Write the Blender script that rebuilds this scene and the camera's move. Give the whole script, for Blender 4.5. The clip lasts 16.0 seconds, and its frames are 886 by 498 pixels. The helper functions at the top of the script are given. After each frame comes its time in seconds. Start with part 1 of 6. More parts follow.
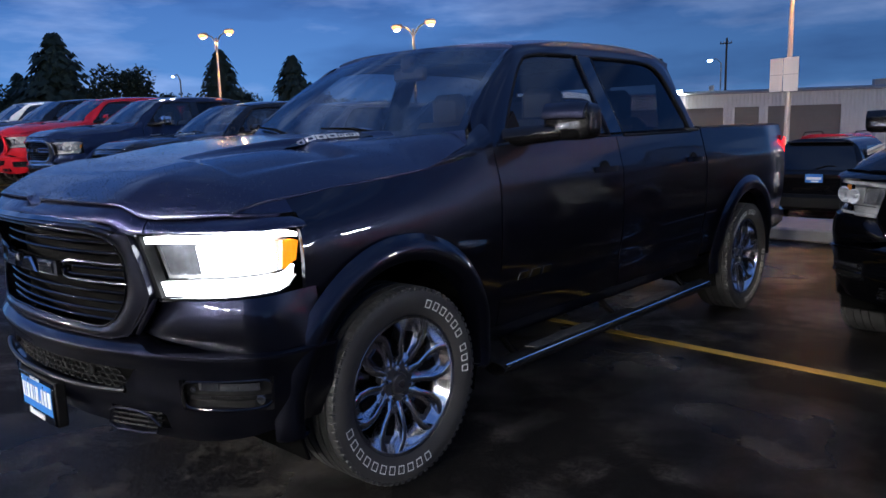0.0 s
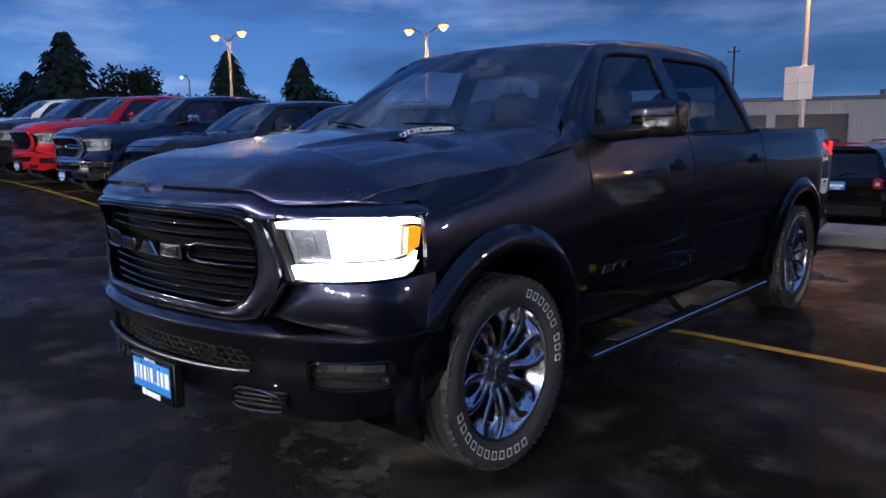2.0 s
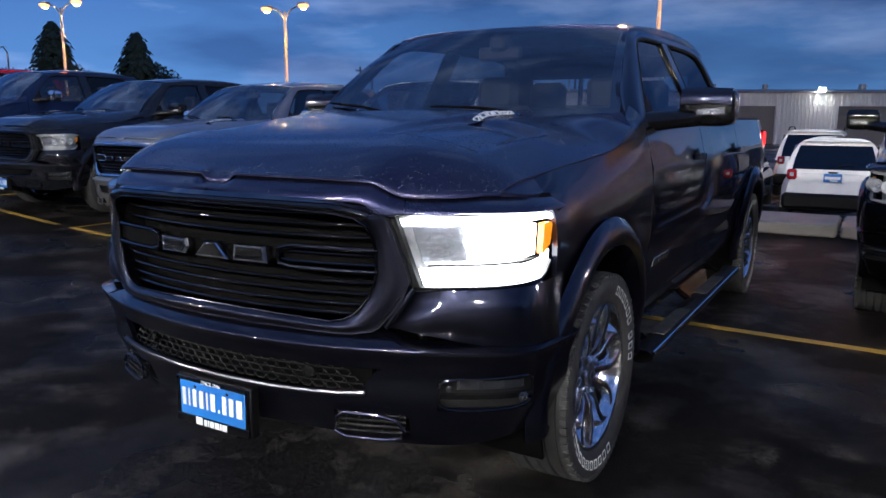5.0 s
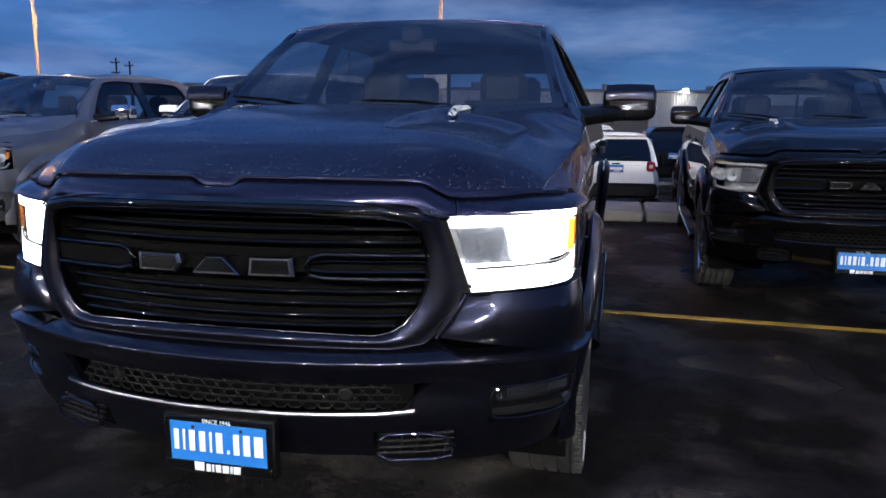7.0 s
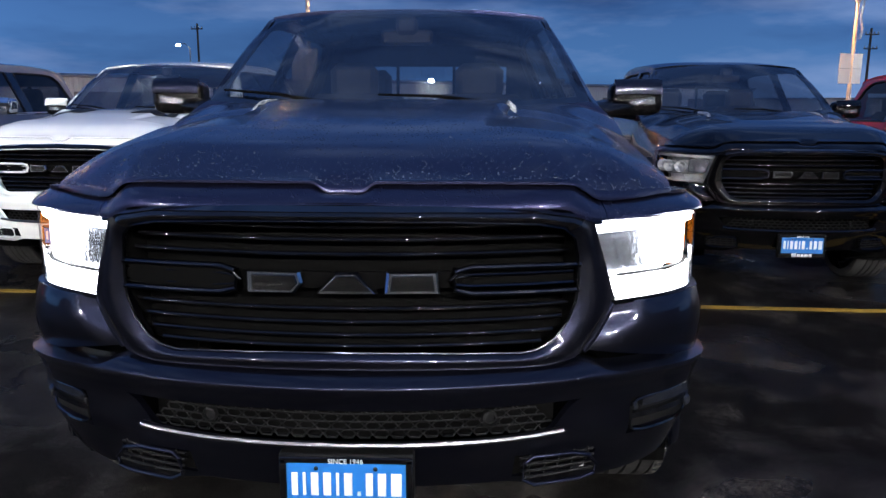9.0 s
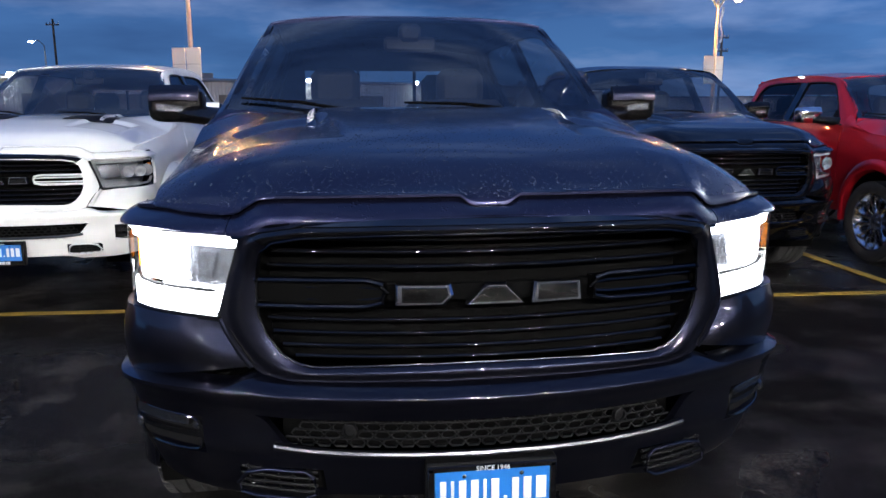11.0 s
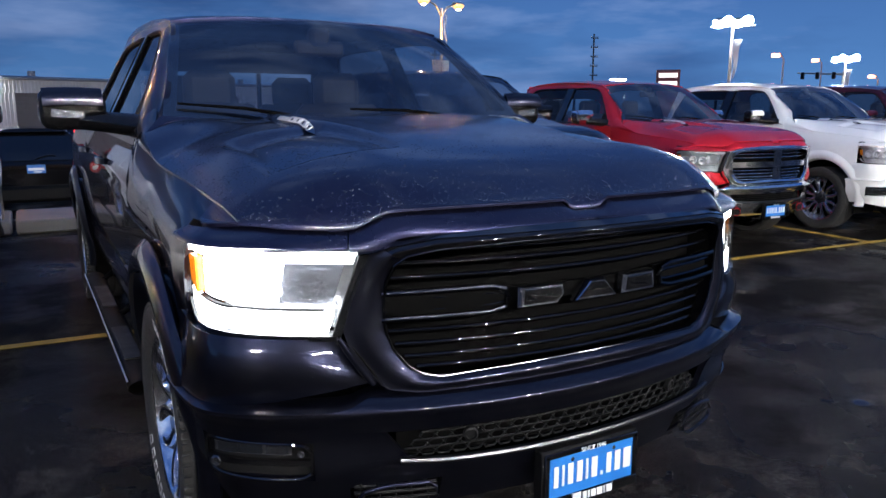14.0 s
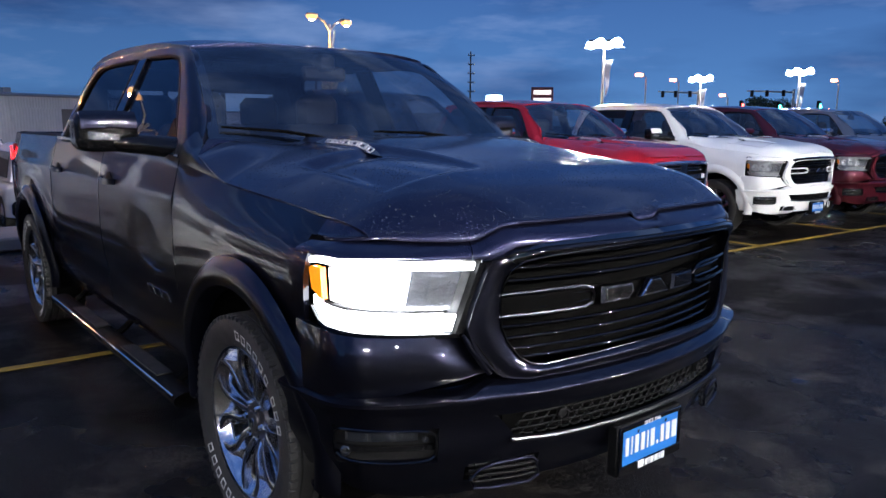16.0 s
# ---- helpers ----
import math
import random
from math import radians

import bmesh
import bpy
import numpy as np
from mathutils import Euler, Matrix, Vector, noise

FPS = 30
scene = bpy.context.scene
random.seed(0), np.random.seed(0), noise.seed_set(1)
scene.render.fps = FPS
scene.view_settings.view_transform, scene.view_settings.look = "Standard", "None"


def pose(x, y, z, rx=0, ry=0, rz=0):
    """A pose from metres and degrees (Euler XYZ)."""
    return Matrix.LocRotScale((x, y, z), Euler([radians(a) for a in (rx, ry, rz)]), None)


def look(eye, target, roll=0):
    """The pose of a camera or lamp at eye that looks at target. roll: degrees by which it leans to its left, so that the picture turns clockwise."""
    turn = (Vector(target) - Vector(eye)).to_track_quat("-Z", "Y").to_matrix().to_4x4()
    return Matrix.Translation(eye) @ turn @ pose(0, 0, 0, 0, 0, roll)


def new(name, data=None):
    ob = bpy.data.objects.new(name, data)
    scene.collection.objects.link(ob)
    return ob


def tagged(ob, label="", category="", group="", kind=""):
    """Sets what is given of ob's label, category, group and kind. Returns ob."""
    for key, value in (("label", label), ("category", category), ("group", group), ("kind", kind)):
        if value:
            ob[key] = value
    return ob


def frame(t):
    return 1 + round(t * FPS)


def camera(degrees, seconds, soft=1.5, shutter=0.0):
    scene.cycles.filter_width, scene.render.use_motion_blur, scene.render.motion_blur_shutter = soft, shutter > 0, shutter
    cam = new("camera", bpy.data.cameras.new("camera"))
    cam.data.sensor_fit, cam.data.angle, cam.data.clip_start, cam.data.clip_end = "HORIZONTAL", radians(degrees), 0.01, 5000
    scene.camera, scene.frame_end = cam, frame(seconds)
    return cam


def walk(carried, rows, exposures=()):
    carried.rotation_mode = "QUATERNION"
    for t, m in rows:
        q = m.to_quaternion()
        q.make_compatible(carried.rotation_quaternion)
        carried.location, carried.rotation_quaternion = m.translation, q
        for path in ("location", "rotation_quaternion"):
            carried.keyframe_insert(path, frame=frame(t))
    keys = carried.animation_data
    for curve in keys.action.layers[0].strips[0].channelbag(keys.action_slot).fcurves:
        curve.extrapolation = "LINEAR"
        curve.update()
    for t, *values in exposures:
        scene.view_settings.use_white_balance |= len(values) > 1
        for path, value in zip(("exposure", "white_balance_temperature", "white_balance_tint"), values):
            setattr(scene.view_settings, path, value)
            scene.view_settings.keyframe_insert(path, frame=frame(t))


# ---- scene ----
cam = camera(61.7, 16.0)
PATH = [
    (0, (3.038, -2.004, 1.419), (1.709, -0.543, 1.102), -1.6),
    (0.5, (3.012, -2.085, 1.416), (1.678, -0.628, 1.105), -1.4),
    (1, (2.955, -2.185, 1.412), (1.618, -0.73, 1.105), -1.1),
    (1.5, (2.882, -2.28, 1.397), (1.544, -0.825, 1.095), -1.0),
    (2, (2.784, -2.349, 1.382), (1.452, -0.888, 1.077), -0.8),
    (2.5, (2.623, -2.379, 1.373), (1.303, -0.909, 1.063), -0.7),
    (3, (2.462, -2.407, 1.392), (1.168, -0.914, 1.085), -0.8),
    (5.5, (1.669, -2.707, 1.382), (0.795, -0.943, 1.031), 0.3),
    (6, (1.476, -2.726, 1.389), (0.736, -0.902, 1.038), 0.1),
    (6.5, (1.273, -2.774, 1.379), (0.675, -0.898, 1.025), 0.2),
    (7, (1.069, -2.83, 1.373), (0.631, -0.911, 1.02), 0.3),
    (7.5, (0.88, -2.861, 1.38), (0.58, -0.917, 1.018), 0.3),
    (8, (0.685, -2.827, 1.355), (0.485, -0.87, 0.993), 0.1),
    (8.5, (0.484, -2.766, 1.375), (0.365, -0.804, 1.005), 0.1),
    (9, (0.292, -2.759, 1.384), (0.237, -0.794, 1.012), 0.2),
    (9.5, (0.102, -2.786, 1.383), (0.118, -0.82, 1.013), 0.3),
    (10, (-0.069, -2.813, 1.393), (0.032, -0.85, 1.026), 0.2),
    (12.5, (-0.836, -2.656, 1.452), (-0.218, -0.795, 1.063), -0.0),
    (13, (-1.014, -2.637, 1.46), (-0.245, -0.83, 1.078), 0.2),
    (13.5, (-1.174, -2.588, 1.442), (-0.3, -0.83, 1.062), 0.1),
    (14, (-1.328, -2.526, 1.45), (-0.365, -0.813, 1.075), 0.1),
    (14.5, (-1.494, -2.486, 1.479), (-0.448, -0.821, 1.113), 0.0),
    (15, (-1.686, -2.464, 1.477), (-0.562, -0.85, 1.12), 0.1),
    (15.5, (-1.877, -2.45, 1.482), (-0.682, -0.884, 1.136), 0.2),
    (16, (-2.019, -2.423, 1.486), (-0.784, -0.887, 1.15), 0.3),
]
walk(cam, [(t, look(eye, target, roll)) for t, eye, target, roll in PATH])

# ---- sky and light ----
def world_dusk():
    w = bpy.data.worlds.new("dusk_sky")
    scene.world = w
    w.use_nodes = True
    n, l = w.node_tree.nodes, w.node_tree.links
    bg = n["Background"]
    tc = n.new("ShaderNodeTexCoord")
    sep = n.new("ShaderNodeSeparateXYZ")
    l.new(tc.outputs["Generated"], sep.inputs[0])
    ramp = n.new("ShaderNodeValToRGB")
    el = ramp.color_ramp.elements
    el[0].position, el[0].color = 0.0, (0.042, 0.104, 0.228, 1)
    el[1].position, el[1].color = 1.0, (0.030, 0.062, 0.170, 1)
    for p, c in ((0.06, (0.032, 0.086, 0.207, 1)), (0.2, (0.018, 0.050, 0.152, 1)), (0.34, (0.0115, 0.040, 0.142, 1)), (0.6, (0.020, 0.052, 0.158, 1))):
        e = el.new(p)
        e.color = c
    l.new(sep.outputs[2], ramp.inputs[0])
    mp = n.new("ShaderNodeMapping")
    mp.inputs["Scale"].default_value = (2.0, 2.0, 9.0)
    l.new(tc.outputs["Generated"], mp.inputs[0])
    no = n.new("ShaderNodeTexNoise")
    no.inputs["Scale"].default_value, no.inputs["Detail"].default_value, no.inputs["Roughness"].default_value = 1.7, 6, 0.55
    l.new(mp.outputs[0], no.inputs["Vector"])
    cr = n.new("ShaderNodeValToRGB")
    cr.color_ramp.elements[0].position, cr.color_ramp.elements[1].position = 0.50, 0.69
    l.new(no.outputs["Fac"], cr.inputs[0])
    mix = n.new("ShaderNodeMix")
    mix.data_type = "RGBA"
    mix.inputs[7].default_value = (0.105, 0.155, 0.285, 1)
    mul = n.new("ShaderNodeMath")
    mul.operation = "MULTIPLY"
    mul.inputs[1].default_value = 0.7
    l.new(cr.outputs[0], mul.inputs[0])
    l.new(mul.outputs[0], mix.inputs[0])
    l.new(ramp.outputs[0], mix.inputs[6])
    streak = n.new("ShaderNodeMapping")
    streak.inputs["Scale"].default_value = (1.4, 1.4, 6.5)
    streak.inputs["Location"].default_value = (3.7, 1.9, 0.4)
    l.new(tc.outputs["Generated"], streak.inputs[0])
    dark = n.new("ShaderNodeTexNoise")
    dark.inputs["Scale"].default_value, dark.inputs["Detail"].default_value, dark.inputs["Roughness"].default_value = 2.0, 5, 0.5
    l.new(streak.outputs[0], dark.inputs["Vector"])
    dr = n.new("ShaderNodeValToRGB")
    dr.color_ramp.elements[0].position, dr.color_ramp.elements[0].color = 0.36, (0.60, 0.62, 0.70, 1)
    dr.color_ramp.elements[1].position, dr.color_ramp.elements[1].color = 0.56, (1.08, 1.08, 1.08, 1)
    l.new(dark.outputs["Fac"], dr.inputs[0])
    band = n.new("ShaderNodeMix")
    band.data_type, band.blend_type = "RGBA", "MULTIPLY"
    band.inputs[0].default_value = 1.0
    l.new(mix.outputs[2], band.inputs[6])
    l.new(dr.outputs[0], band.inputs[7])
    bank = n.new("ShaderNodeMapRange")
    bank.interpolation_type = "SMOOTHSTEP"
    bank.inputs[1].default_value, bank.inputs[2].default_value = 0.78, 0.97
    bank.inputs[3].default_value, bank.inputs[4].default_value = 1.06, 0.84
    l.new(sep.outputs[1], bank.inputs[0])
    west = n.new("ShaderNodeMapRange")
    west.interpolation_type = "SMOOTHSTEP"
    west.inputs[1].default_value, west.inputs[2].default_value = -0.45, -0.85
    west.inputs[3].default_value, west.inputs[4].default_value = 1.0, 1.3
    l.new(sep.outputs[0], west.inputs[0])
    both_ways = n.new("ShaderNodeMath")
    both_ways.operation = "MULTIPLY"
    l.new(bank.outputs[0], both_ways.inputs[0])
    l.new(west.outputs[0], both_ways.inputs[1])
    shade = n.new("ShaderNodeVectorMath")
    shade.operation = "SCALE"
    l.new(band.outputs[2], shade.inputs[0])
    l.new(both_ways.outputs[0], shade.inputs["Scale"])
    l.new(shade.outputs[0], bg.inputs["Color"])
    bg.inputs["Strength"].default_value = 0.88


world_dusk()
scene.view_settings.exposure = 1.32

# twin sodium heads on the lot's poles (pole foot x, y, head height) and white floodlights
SODIUM_POLES = [(-5.3, 24.5, 7.6), (14.95, 26.6, 6.0), (-22.7, 24.6, 6.6), (-33.5, 20.5, 7.0)]
FLOOD_POLES = [(32.0, 25.5, 5.9), (57.5, 35.5, 5.4), (58.0, 27.0, 5.6)]
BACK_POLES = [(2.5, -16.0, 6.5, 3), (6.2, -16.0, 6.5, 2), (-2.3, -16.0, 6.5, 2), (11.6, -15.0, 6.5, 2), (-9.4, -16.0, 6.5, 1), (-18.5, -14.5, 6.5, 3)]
# ---- materials ----
def mat(name, base, rough=0.5, metal=0.0, coat=0.0, vary=0.0, scale=6.0, bump=0.0, bscale=80.0, rvary=0.0, emit=None, power=0.0, glass=False, ior=1.45, alpha=1.0, coat_rough=0.03, object_space=True):
    m = bpy.data.materials.new(name)
    m.use_nodes = True
    n, l = m.node_tree.nodes, m.node_tree.links
    b = n["Principled BSDF"]
    b.inputs["Base Color"].default_value = (*base, 1)
    b.inputs["Roughness"].default_value = rough
    b.inputs["Metallic"].default_value = metal
    b.inputs["Coat Weight"].default_value = coat
    b.inputs["Coat Roughness"].default_value = coat_rough
    b.inputs["IOR"].default_value = ior
    b.inputs["Alpha"].default_value = alpha
    if glass:
        b.inputs["Transmission Weight"].default_value = 1.0
    if emit:
        b.inputs["Emission Color"].default_value = (*emit, 1)
        b.inputs["Emission Strength"].default_value = power
    tc = n.new("ShaderNodeTexCoord")
    co = tc.outputs["Object"]
    if vary or rvary:
        big = n.new("ShaderNodeTexNoise")
        big.inputs["Scale"].default_value, big.inputs["Detail"].default_value = scale, 8
        l.new(co, big.inputs["Vector"])
        if vary:
            mx = n.new("ShaderNodeMix")
            mx.data_type = "RGBA"
            mx.inputs[6].default_value = (*[c * (1 - vary) for c in base], 1)
            mx.inputs[7].default_value = (*[min(1, c * (1 + vary)) for c in base], 1)
            l.new(big.outputs["Fac"], mx.inputs[0])
            l.new(mx.outputs[2], b.inputs["Base Color"])
        if rvary:
            mr = n.new("ShaderNodeMapRange")
            mr.inputs[1].default_value, mr.inputs[2].default_value = 0.35, 0.7
            mr.inputs[3].default_value, mr.inputs[4].default_value = max(0, rough - rvary), min(1, rough + rvary)
            l.new(big.outputs["Fac"], mr.inputs[0])
            l.new(mr.outputs[0], b.inputs["Roughness"])
    if bump:
        fine = n.new("ShaderNodeTexNoise")
        fine.inputs["Scale"].default_value, fine.inputs["Detail"].default_value = bscale, 4
        l.new(co, fine.inputs["Vector"])
        bp = n.new("ShaderNodeBump")
        bp.inputs["Strength"].default_value, bp.inputs["Distance"].default_value = bump, 0.01
        l.new(fine.outputs["Fac"], bp.inputs["Height"])
        l.new(bp.outputs[0], b.inputs["Normal"])
    return m


def paint(name, base, metal=0.45, wet=False, film=0.012):
    """Car paint: flake base under a clear coat; wet adds standing rain drops as relief and a scattering film."""
    m = mat(name, base, 0.32, metal, 1.0, vary=0.12, scale=3.0, coat_rough=film)
    m.node_tree.nodes["Principled BSDF"].inputs["Specular IOR Level"].default_value = 0.04
    n, l = m.node_tree.nodes, m.node_tree.links
    b = n["Principled BSDF"]
    tc = n["Texture Coordinate"]
    fl = n.new("ShaderNodeTexNoise")
    fl.inputs["Scale"].default_value, fl.inputs["Detail"].default_value = 900, 1
    l.new(tc.outputs["Object"], fl.inputs["Vector"])
    rr = n.new("ShaderNodeMapRange")
    rr.inputs[3].default_value, rr.inputs[4].default_value = 0.30, 0.42
    l.new(fl.outputs["Fac"], rr.inputs[0])
    l.new(rr.outputs[0], b.inputs["Roughness"])
    if wet:
        vo = n.new("ShaderNodeTexVoronoi")
        vo.inputs["Scale"].default_value = 95
        l.new(tc.outputs["Object"], vo.inputs["Vector"])
        pat = n.new("ShaderNodeTexNoise")
        pat.inputs["Scale"].default_value, pat.inputs["Detail"].default_value = 9, 5
        l.new(tc.outputs["Object"], pat.inputs["Vector"])
        size = n.new("ShaderNodeMapRange")
        size.inputs[1].default_value, size.inputs[2].default_value = 0.38, 0.62
        size.inputs[3].default_value, size.inputs[4].default_value = 0.05, 0.42
        l.new(pat.outputs["Fac"], size.inputs[0])
        drop = n.new("ShaderNodeMapRange")
        drop.interpolation_type = "SMOOTHSTEP"
        drop.inputs[1].default_value = 0.0
        drop.inputs[3].default_value, drop.inputs[4].default_value = 1.0, 0.0
        l.new(vo.outputs["Distance"], drop.inputs[0])
        l.new(size.outputs[0], drop.inputs[2])
        bp = n.new("ShaderNodeBump")
        bp.inputs["Strength"].default_value, bp.inputs["Distance"].default_value = 0.7, 0.0022
        l.new(drop.outputs[0], bp.inputs["Height"])
        l.new(bp.outputs[0], b.inputs["Coat Normal"])
        l.new(bp.outputs[0], b.inputs["Normal"])
    return m


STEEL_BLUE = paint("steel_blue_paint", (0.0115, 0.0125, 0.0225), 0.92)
# rain-wet upper panels; sky sheen put into the lighter, bluer base
STEEL_BLUE_WET_SKYLIT = paint("wet_skylit_steel_blue_paint", (0.022, 0.024, 0.056), 0.92, wet=True, film=0.10)
BLACK_PAINT = paint("black_paint", (0.0016, 0.0016, 0.0022), 0.5)
WHITE_PAINT = paint("white_paint", (0.78, 0.79, 0.78), 0.0)
SILVER_PAINT = paint("silver_paint", (0.20, 0.21, 0.235), 0.8)
NAVY_PAINT = paint("navy_paint", (0.005, 0.010, 0.035), 0.1)
GREY_PAINT = paint("dark_grey_paint", (0.006, 0.0065, 0.009), 0.1)
RED_PAINT = paint("red_paint", (0.33, 0.008, 0.015), 0.1)
MAROON_PAINT = paint("maroon_paint", (0.055, 0.006, 0.012), 0.4)
CHROME = mat("chrome", (0.85, 0.86, 0.88), 0.07, 1.0, vary=0.05, scale=30)
MARK_CHROME = mat("blue_black_chrome", (0.66, 0.69, 0.76), 0.10, 1.0, vary=0.1, scale=30)
DARK_CHROME = mat("dark_chrome", (0.15, 0.155, 0.175), 0.2, 1.0, vary=0.1, scale=30)
ALLOY = mat("polished_alloy", (0.80, 0.81, 0.84), 0.15, 1.0, vary=0.08, scale=25, rvary=0.05)
POLISHED = mat("polished_pocket", (0.72, 0.74, 0.78), 0.12, 1.0, vary=0.1, scale=30, bump=0.5, bscale=22)
GUNMETAL = mat("painted_alloy", (0.05, 0.052, 0.06), 0.3, 0.6, vary=0.1, scale=20)
SMOKED = mat("smoked_chrome", (0.05, 0.052, 0.058), 0.16, 1.0, vary=0.1, scale=30)
SATIN = mat("satin_silver", (0.42, 0.43, 0.46), 0.35, 0.35, vary=0.1, scale=60)
MIRROR_BLACK = mat("satin_mirror_black", (0.003, 0.003, 0.0034), 0.22, vary=0.2, scale=20)
GLOSS_BLACK = mat("gloss_black", (0.002, 0.002, 0.0024), 0.02, 0.0, 0.8, vary=0.2, scale=15, coat_rough=0.012)
PLASTIC = mat("black_plastic", (0.003, 0.003, 0.0033), 0.6, vary=0.25, scale=30, bump=0.15, bscale=500)
RUBBER = mat("tyre_rubber", (0.026, 0.0255, 0.025), 0.62, vary=0.3, scale=12, bump=0.2, bscale=250, rvary=0.1)
# near-black; puts the shade behind grille and recess openings into the colour
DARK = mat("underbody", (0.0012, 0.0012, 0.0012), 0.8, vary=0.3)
CABIN = mat("cabin_trim", (0.010, 0.010, 0.011), 0.75, vary=0.2, scale=8, bump=0.1, bscale=200)
LETTER_WHITE = mat("tyre_white", (0.62, 0.62, 0.60), 0.6, vary=0.25, scale=60)
PLATE_BLUE = mat("plate_blue", (0.009, 0.125, 0.40), 0.45, vary=0.06, scale=10)
PLATE_WHITE = mat("plate_white", (0.60, 0.61, 0.62), 0.4, vary=0.04)
AMBER = mat("amber_lens", (0.75, 0.20, 0.01), 0.2, 0.0, 0.6, emit=(1.0, 0.28, 0.01), power=0.55, vary=0.1)
AMBER_OFF = mat("amber_reflector", (0.75, 0.20, 0.01), 0.2, 0.0, 0.6, vary=0.1)
HEAD_GLOW = mat("headlamp_led", (0.9, 0.9, 0.9), 0.3, emit=(0.92, 0.96, 1.0), power=5.0)
TAIL_GLOW = mat("tail_lamp_lit", (0.5, 0.01, 0.01), 0.25, emit=(1.0, 0.004, 0.004), power=7.0)
TAIL_OFF = mat("tail_lamp_lens", (0.30, 0.008, 0.01), 0.15, 0.0, 0.8, vary=0.15)
CHAMBER = mat("lamp_chamber_grey", (0.30, 0.31, 0.34), 0.22, 0.8, vary=0.45, scale=28, bump=0.6, bscale=45)
SIGNAL_CLEAR = mat("signal_lens", (0.26, 0.27, 0.29), 0.14, 0.8, vary=0.6, scale=40, bump=0.8, bscale=60)
LAMP_CLEAR = mat("reflector_bowl", (0.80, 0.82, 0.85), 0.16, 0.6, vary=0.6, scale=16, bump=1.0, bscale=30)


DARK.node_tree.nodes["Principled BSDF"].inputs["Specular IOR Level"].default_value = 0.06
PLASTIC.node_tree.nodes["Principled BSDF"].inputs["Specular IOR Level"].default_value = 0.2


def glass_mat(name, tint, rough=0.0, gloss=0.05):
    """Thin pane: mostly clear, with a mirror gloss by angle."""
    m = bpy.data.materials.new(name)
    m.use_nodes = True
    n, l = m.node_tree.nodes, m.node_tree.links
    n.remove(n["Principled BSDF"])
    tr, gl = n.new("ShaderNodeBsdfTransparent"), n.new("ShaderNodeBsdfGlossy")
    tr.inputs[0].default_value = (*tint, 1)
    gl.inputs["Roughness"].default_value = rough
    lw, mx = n.new("ShaderNodeLayerWeight"), n.new("ShaderNodeMixShader")
    lw.inputs[0].default_value = 0.5
    pw = n.new("ShaderNodeMath")
    pw.operation = "POWER"
    pw.inputs[1].default_value = 5.0
    l.new(lw.outputs["Facing"], pw.inputs[0])
    sc = n.new("ShaderNodeMath")
    sc.operation = "MULTIPLY_ADD"
    sc.inputs[1].default_value, sc.inputs[2].default_value = 0.90, gloss
    l.new(pw.outputs[0], sc.inputs[0])
    l.new(sc.outputs[0], mx.inputs[0])
    l.new(tr.outputs[0], mx.inputs[1])
    l.new(gl.outputs[0], mx.inputs[2])
    l.new(mx.outputs[0], n["Material Output"].inputs[0])
    return m


GLASS = glass_mat("window_glass", (0.66, 0.69, 0.73), 0.0, 0.19)
SIDE_GLASS = glass_mat("side_window_glass", (0.52, 0.55, 0.60), 0.0, 0.12)
TINTED = glass_mat("tinted_glass", (0.20, 0.21, 0.23))
LENS = glass_mat("lamp_lens", (0.92, 0.93, 0.95))


